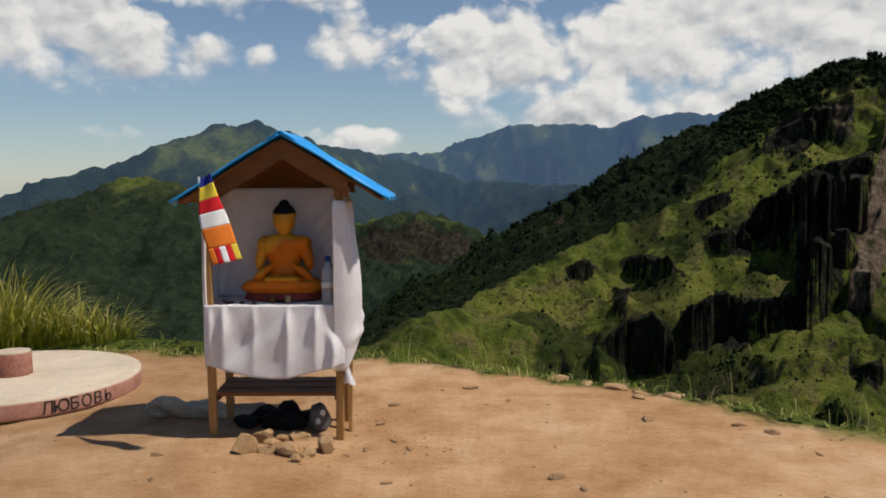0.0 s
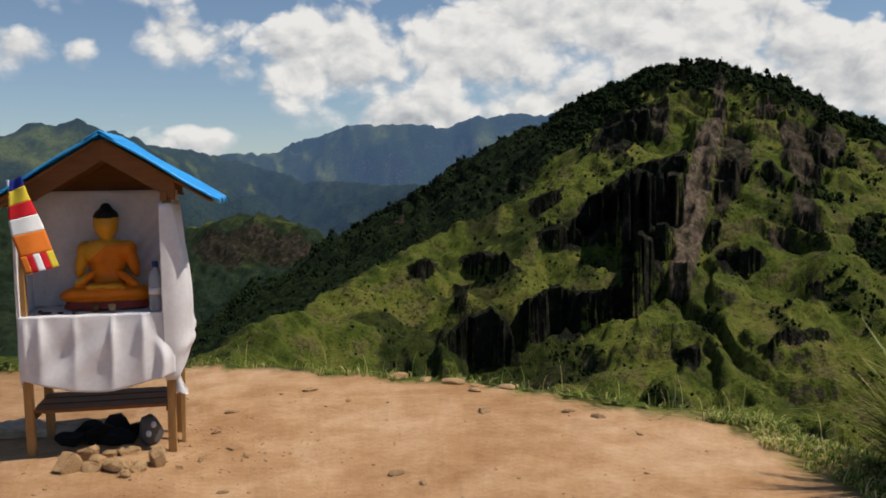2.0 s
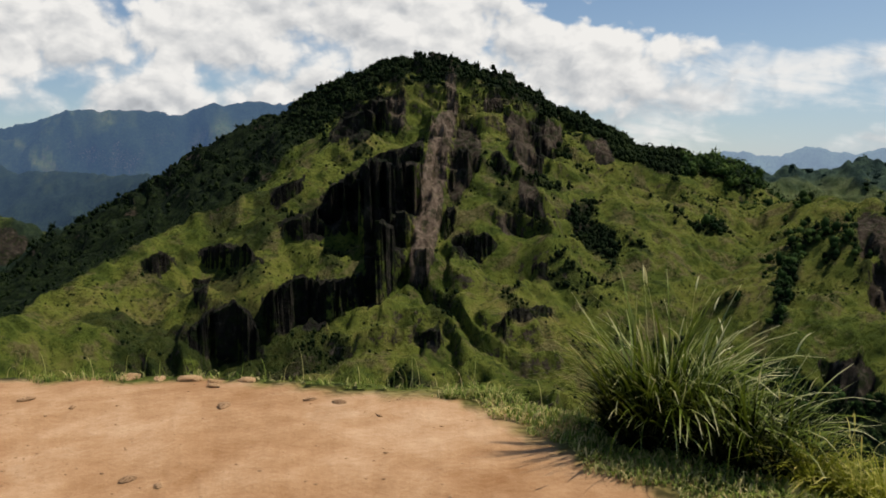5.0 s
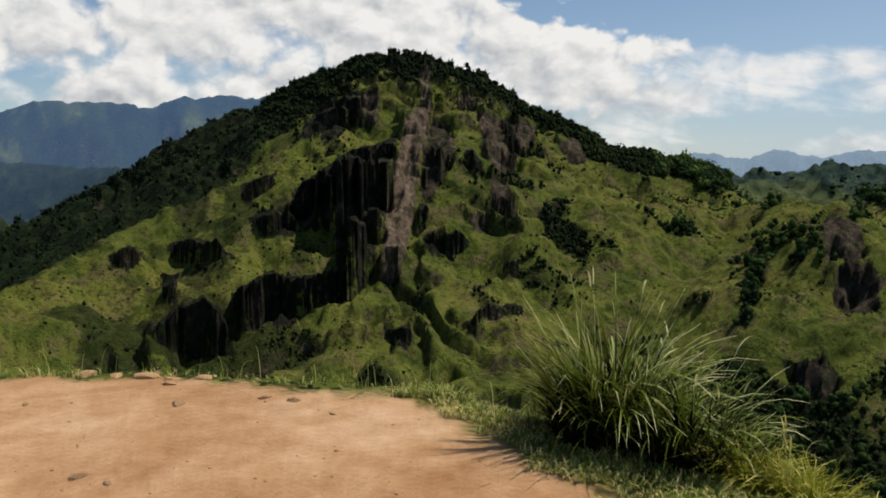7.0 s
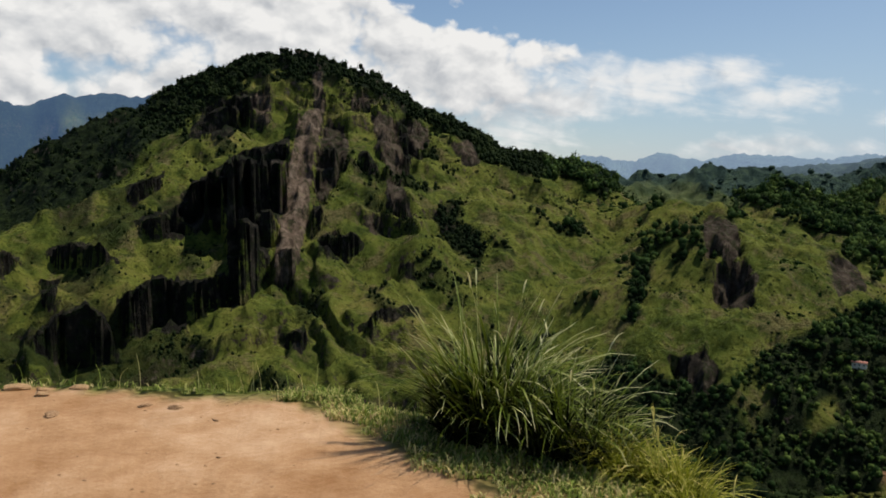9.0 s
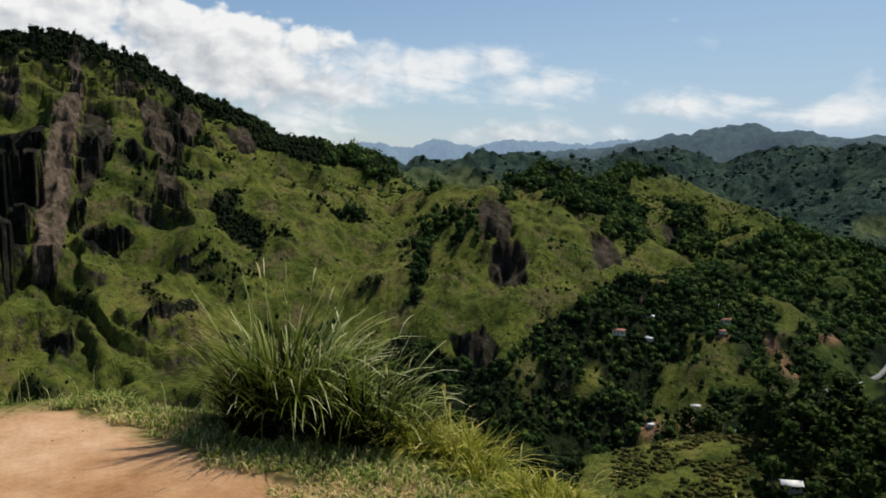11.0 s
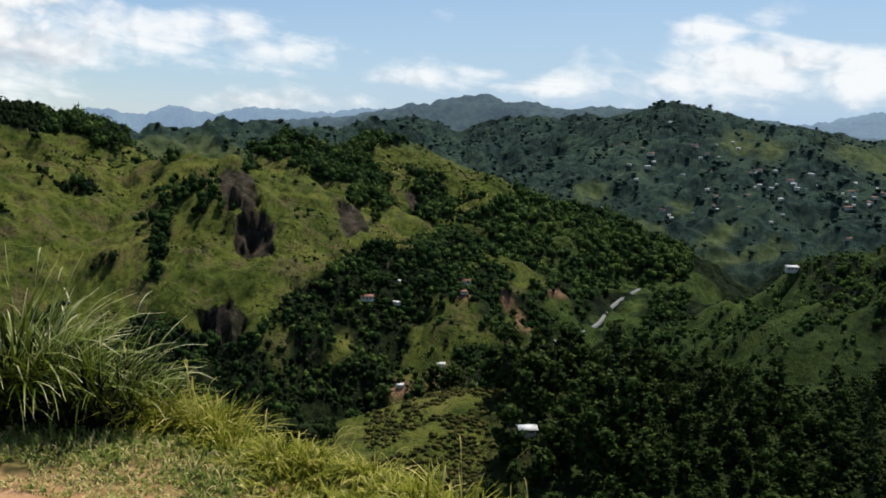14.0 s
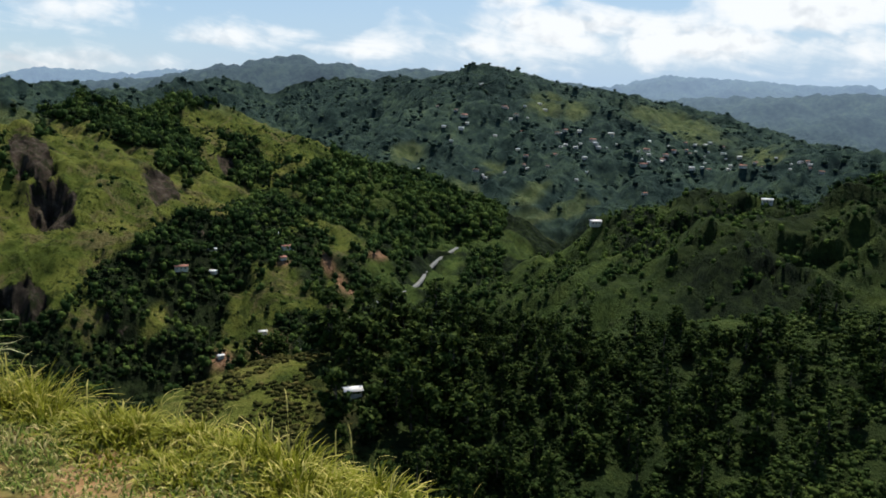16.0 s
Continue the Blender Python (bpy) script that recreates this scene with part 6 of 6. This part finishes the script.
def tuft(name, label, seed, cx, cy, spread, count, tall, straw, lift=0.0, plumes=0, dark=0.0, light=0.0, wide=(0.008, 0.016), leaf=None):
    rng = np.random.default_rng(seed)
    t = thing(name, (cx, cy, float(land_z(cx, cy)[0])), label, "grass", "tall grass clumps")
    a, q = rng.uniform(0, 6.2832, count), np.sqrt(rng.uniform(0, 1, count)) * spread
    x, y = q * np.cos(a), q * np.sin(a)
    z = land_z(cx + x, cy + y) - float(land_z(cx, cy)[0]) - 0.03
    h = tall * rng.uniform(0.6, 1.05, count) * (1 - 0.22 * (q / spread) ** 2)
    low = rng.uniform(0, 1, count) < (0.5 if dark else 0.25)
    h = np.where(low, h * (0.48 if dark else 0.6), h)
    lean = np.where(rng.uniform(0, 1, count) < 0.75, a + rng.normal(0, 0.6, count), rng.uniform(0, 6.28, count))
    droop = np.where(low & (dark > 0), rng.uniform(0.3, 0.6, count), 0)
    v, f = blades(rng, x, y, z, h, np.clip(droop + (0.18 if dark else 0.12) + (0.36 if dark else 0.75) * q / spread * rng.uniform(0.4, 1.2, count) + rng.uniform(0, 0.25, count), 0, 1.05), rng.uniform(wide[0], wide[1], count), lean)
    dry = (rng.uniform(0, 1, count) < straw) & ~low
    # roots and short blades tinted darker: the clump's inner shade as colour
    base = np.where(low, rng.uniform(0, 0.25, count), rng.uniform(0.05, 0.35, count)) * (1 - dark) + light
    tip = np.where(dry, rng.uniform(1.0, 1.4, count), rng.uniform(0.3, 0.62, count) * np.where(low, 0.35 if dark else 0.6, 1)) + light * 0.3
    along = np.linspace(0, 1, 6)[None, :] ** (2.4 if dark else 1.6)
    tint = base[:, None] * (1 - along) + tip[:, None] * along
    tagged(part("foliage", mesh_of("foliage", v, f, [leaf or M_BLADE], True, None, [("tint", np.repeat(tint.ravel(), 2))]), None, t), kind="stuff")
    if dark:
        # near-black blades inside the tussock, its inner shade put into their colour
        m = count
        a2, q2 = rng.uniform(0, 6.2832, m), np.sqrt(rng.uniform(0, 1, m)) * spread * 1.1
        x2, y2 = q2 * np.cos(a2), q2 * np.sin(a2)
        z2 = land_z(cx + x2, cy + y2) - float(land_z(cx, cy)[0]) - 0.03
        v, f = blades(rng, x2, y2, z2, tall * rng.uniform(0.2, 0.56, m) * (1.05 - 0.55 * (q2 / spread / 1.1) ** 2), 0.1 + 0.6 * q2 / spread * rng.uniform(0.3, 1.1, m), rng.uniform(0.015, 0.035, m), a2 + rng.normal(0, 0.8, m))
        tagged(part("thatch", mesh_of("thatch", v, f, [M_CORE_SHADE], True, None, [("tint", np.repeat(rng.uniform(0, 1, m), 12))]), None, t, "near-black inner blades with the clump's shade in their colour"), kind="stuff")
    for k in rng.integers(0, count, plumes):
        one = slice(k, k + 1)
        v, f = blades(rng, x[one], y[one], z[one], np.array([tall * rng.uniform(0.95, 1.4)]), rng.uniform(0.2, 0.8, 1), rng.uniform(0.002, 0.004, 1), lean[one])
        tip = v[8:10].mean(0)
        v2, f2 = blades(rng, tip[:1], tip[1:2], tip[2:3], np.array([0.13]), rng.uniform(0.3, 1.0, 1), np.array([0.007]), lean[one])
        part("seed_head", mesh_of("seed_head", np.vstack([v, v2]), np.vstack([f, f2 + 12]), [leaf or M_BLADE], True, None, [("tint", np.full(24, rng.uniform(0.7, 0.95)))]), None, t)


def arching(x, y, z, length, start, curl, wide, lean, seg=7):
    """Blades that rise, bend over and hang at the tip."""
    n = len(x)
    t = np.linspace(0, 1, seg + 1)
    mid = (t[1:] + t[:-1]) / 2
    tilt = start[:, None] + curl[:, None] * mid[None] ** 1.5
    ds = (length / seg)[:, None]
    out = np.concatenate([np.zeros((n, 1)), np.cumsum(np.sin(tilt) * ds, 1)], 1)
    up = np.concatenate([np.zeros((n, 1)), np.cumsum(np.cos(tilt) * ds, 1)], 1)
    d = np.stack([np.cos(lean), np.sin(lean)], -1)[:, None, :]
    side = np.stack([-np.sin(lean), np.cos(lean)], -1)[:, None, :]
    p = np.concatenate([np.stack([x, y], -1)[:, None, :] + d * out[..., None], (z[:, None] + up)[..., None]], -1)
    w = wide[:, None] * np.minimum(0.45 + 1.6 * t, 1)[None] * np.clip(1.02 - t, 0.02, 1)[None] ** 0.7 * 0.5
    off = np.concatenate([side * w[..., None], np.zeros((n, seg + 1, 1))], -1)
    off[..., 2] = w * 0.35
    v = np.stack([p - off, p + off], 2).reshape(-1, 3)
    i = (np.arange(n)[:, None] * (seg + 1) + np.arange(seg)[None]).ravel() * 2
    return v, np.stack([i, i + 1, i + 3, i + 2], -1)


def tussock(label, seed, cx, cy, rx, ry, count, tall, wide, pale, plumes, curl=(0.5, 2.3), green=0.0):
    """A bushy clump of broad blades over near-black ones that paint in its inner shade, with a few seed stalks above.
    """
    rng = np.random.default_rng(seed)
    base = float(land_z(cx, cy)[0])
    t = thing("grass_tuft", (cx, cy, base), label, "grass", "tall grass clumps")
    turn = math.atan2(cy, cx)

    def roots(m, grow=1.0):
        a, q = rng.uniform(0, 6.2832, m), np.sqrt(rng.uniform(0, 1, m))
        u, w = q * np.cos(a) * ry * grow, q * np.sin(a) * rx * grow
        x, y = u * math.cos(turn) - w * math.sin(turn), u * math.sin(turn) + w * math.cos(turn)
        return x, y, land_z(cx + x, cy + y) - base - 0.03, q, np.arctan2(y, x)

    x, y, z, q, away = roots(count)
    lean = away + rng.normal(0, 1.15, count)
    bunch = 0.75 + 0.55 * fbm(cx * 3 + x * 5, cy * 3 + y * 5, 1.0, 2, seed)
    length = tall * rng.uniform(0.45, 1.1, count) * (1 - 0.25 * q ** 2) * np.clip(bunch, 0.5, 1.15)
    start = 0.03 + 0.36 * q * rng.uniform(0.3, 1.3, count) + rng.uniform(0, 0.2, count)
    bend = rng.uniform(curl[0], curl[1], count) * np.where(rng.uniform(0, 1, count) < 0.3, 0.5, 1)
    v, f = arching(x, y, z, length, start, bend, rng.uniform(wide[0], wide[1], count), lean)
    dry = rng.uniform(0, 1, count) < pale
    # near-black roots and dimmed short blades carry the clump's shade in their tint
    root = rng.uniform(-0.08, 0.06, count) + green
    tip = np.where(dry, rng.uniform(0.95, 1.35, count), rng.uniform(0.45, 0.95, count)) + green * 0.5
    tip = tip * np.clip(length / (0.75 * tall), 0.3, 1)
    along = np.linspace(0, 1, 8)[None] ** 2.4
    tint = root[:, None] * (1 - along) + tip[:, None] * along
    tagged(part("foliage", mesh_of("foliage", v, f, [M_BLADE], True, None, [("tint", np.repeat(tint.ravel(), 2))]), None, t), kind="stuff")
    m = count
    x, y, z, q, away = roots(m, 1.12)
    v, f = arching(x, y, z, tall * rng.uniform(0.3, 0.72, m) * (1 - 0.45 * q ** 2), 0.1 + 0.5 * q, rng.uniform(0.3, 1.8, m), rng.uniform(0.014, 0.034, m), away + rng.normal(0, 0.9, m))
    tagged(part("thatch", mesh_of("thatch", v, f, [M_CORE_SHADE], True, None, [("tint", np.repeat(rng.uniform(0, 1, m), 16))]), None, t, "near-black inner blades with the clump's shade in their colour"), kind="stuff")
    for k in range(plumes):
        x, y, z, q, away = roots(1, 0.7)
        lean = away + rng.normal(0, 0.5, 1)
        v, f = arching(x, y, z, np.array([tall * rng.uniform(0.85, 1.12)]), rng.uniform(0.05, 0.3, 1), rng.uniform(0.3, 1.2, 1), rng.uniform(0.003, 0.005, 1), lean)
        end = v[-4:].mean(0)
        v2, f2 = arching(end[:1], end[1:2], end[2:3] - 0.01, np.array([rng.uniform(0.09, 0.17)]), rng.uniform(0.2, 0.5, 1), rng.uniform(0.4, 1.5, 1), np.array([0.012]), lean)
        part("seed_head", mesh_of("seed_head", np.vstack([v, v2]), np.vstack([f, f2 + 16]), [M_BLADE], True, None, [("tint", np.full(32, rng.uniform(0.75, 1.05)))]), None, t, "pale dry seed head")


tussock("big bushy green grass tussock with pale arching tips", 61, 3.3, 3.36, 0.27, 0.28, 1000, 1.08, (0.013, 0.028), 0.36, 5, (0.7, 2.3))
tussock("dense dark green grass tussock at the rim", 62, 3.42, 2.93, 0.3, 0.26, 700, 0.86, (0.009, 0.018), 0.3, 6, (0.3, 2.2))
MEADOW = dict(light=0.12, leaf=M_MEADOW)
RIM_GRASS = ("yellow-green grass clump on the rim", "bright yellow-green grass clump spilling over the rim", "yellow-green grass clump with straw tips", "low golden grass clump at the hill edge")
rim_rng = np.random.default_rng(77)
for k in range(30):
    s = (k % 17) / 16
    inner = 0.24 if k >= 17 else 0.0
    s = s * 0.8 + 0.5 if inner else s
    px, py = 3.5 - 0.55 * s ** 1.6 - inner + rim_rng.uniform(-0.12, 0.12), 2.66 - 2.35 * s + rim_rng.uniform(-0.05, 0.05)
    tuft("grass_tuft", RIM_GRASS[3 if s > 0.7 else k % 3], 100 + k, px, py, float(rim_rng.uniform(0.13, 0.24)), 340 if s < 0.75 else 280, float((1 - 0.42 * float(hump(np.array(s), 0.22, 0.72, 0.1))) * (0.56 - 0.3 * min(s, 1) ** 0.6) * rim_rng.uniform(0.7, 1.25) * (0.6 if inner else 1)), float(rim_rng.uniform(0.08, 0.26)), plumes=1 if k % 2 else 2, **MEADOW)
tuft("grass_tuft", "tall dry yellow grass behind the concrete platform", 71, -4.3, 8.0, 0.62, 1100, 1.05, 0.5, plumes=16, light=0.2, leaf=M_MEADOW)
tuft("grass_tuft", "dry yellow grass clump behind the platform", 72, -3.55, 8.2, 0.5, 520, 0.6, 0.5, plumes=5, light=0.2, leaf=M_MEADOW)


def turf():
    """Short trodden turf between the bare earth and the drop, with dry bits."""
    rng = np.random.default_rng(14)
    n = 18000
    az = np.where(rng.uniform(0, 1, n) < 0.72, rng.uniform(29, 75, n), rng.uniform(-30, 31, n))
    lo, hi = round_line(DIRT, az), round_line(RIM, az)
    right = az > 31
    r = np.where(right, lo - 0.12 + (hi - lo + 0.35) * rng.uniform(0, 1, n) ** 1.1, lo - 0.03 + rng.exponential(0.1, n))
    x, y = r * np.sin(np.radians(az)), r * np.cos(np.radians(az))
    ok = fbm(x, y, 0.35, 3, 83) + 0.55 * np.clip((r - lo) / 0.3, -0.6, 1) > 0.02
    ok &= right | (rng.uniform(0, 1, n) < 0.42)
    x, y, az, right, r, lo = x[ok], y[ok], az[ok], right[ok], r[ok], lo[ok]
    m = len(x)
    tall = np.where(right, rng.uniform(0.02, 0.075, m) * (0.5 + 1.3 * np.clip(fbm(x, y, 0.3, 2, 85) + 0.4, 0, 1)), rng.uniform(0.02, 0.1, m))
    v, f = blades(rng, x, y, land_z(x, y) - 0.005, tall, rng.uniform(0.3, 1.1, m), rng.uniform(0.006, 0.014, m), rng.uniform(0, 6.28, m), 3)
    dry = rng.uniform(0, 1, m) < np.where(right, 0.35 + 0.5 * np.exp(-((r - lo) / 0.15) ** 2), 0.35)
    tint = np.where(dry, rng.uniform(0.7, 1, m), rng.uniform(0.05, 0.6, m))
    tagged(new("turf", mesh_of("turf", v, f, [M_TURF], True, None, [("tint", np.repeat(tint, 8))])), "short green and straw-brown turf along the rim", "grass", kind="stuff")
    # stalks standing up along the far rim
    n = 150
    az = rng.uniform(-30, 45, n)
    r = round_line(RIM, az) + rng.uniform(-0.1, 0.6, n)
    x, y = r * np.sin(np.radians(az)), r * np.cos(np.radians(az))
    v, f = blades(rng, x, y, land_z(x, y), rng.uniform(0.08, 0.28, n), rng.uniform(0.1, 0.7, n), np.full(n, 0.005), rng.uniform(0, 6.28, n))
    tagged(new("rim_stalks", mesh_of("rim_stalks", v, f, [M_TURF], True, None, [("tint", np.repeat(rng.uniform(0.3, 1, n), 12))])), "thin dry grass stalks along the rim", "grass", kind="stuff")


turf()
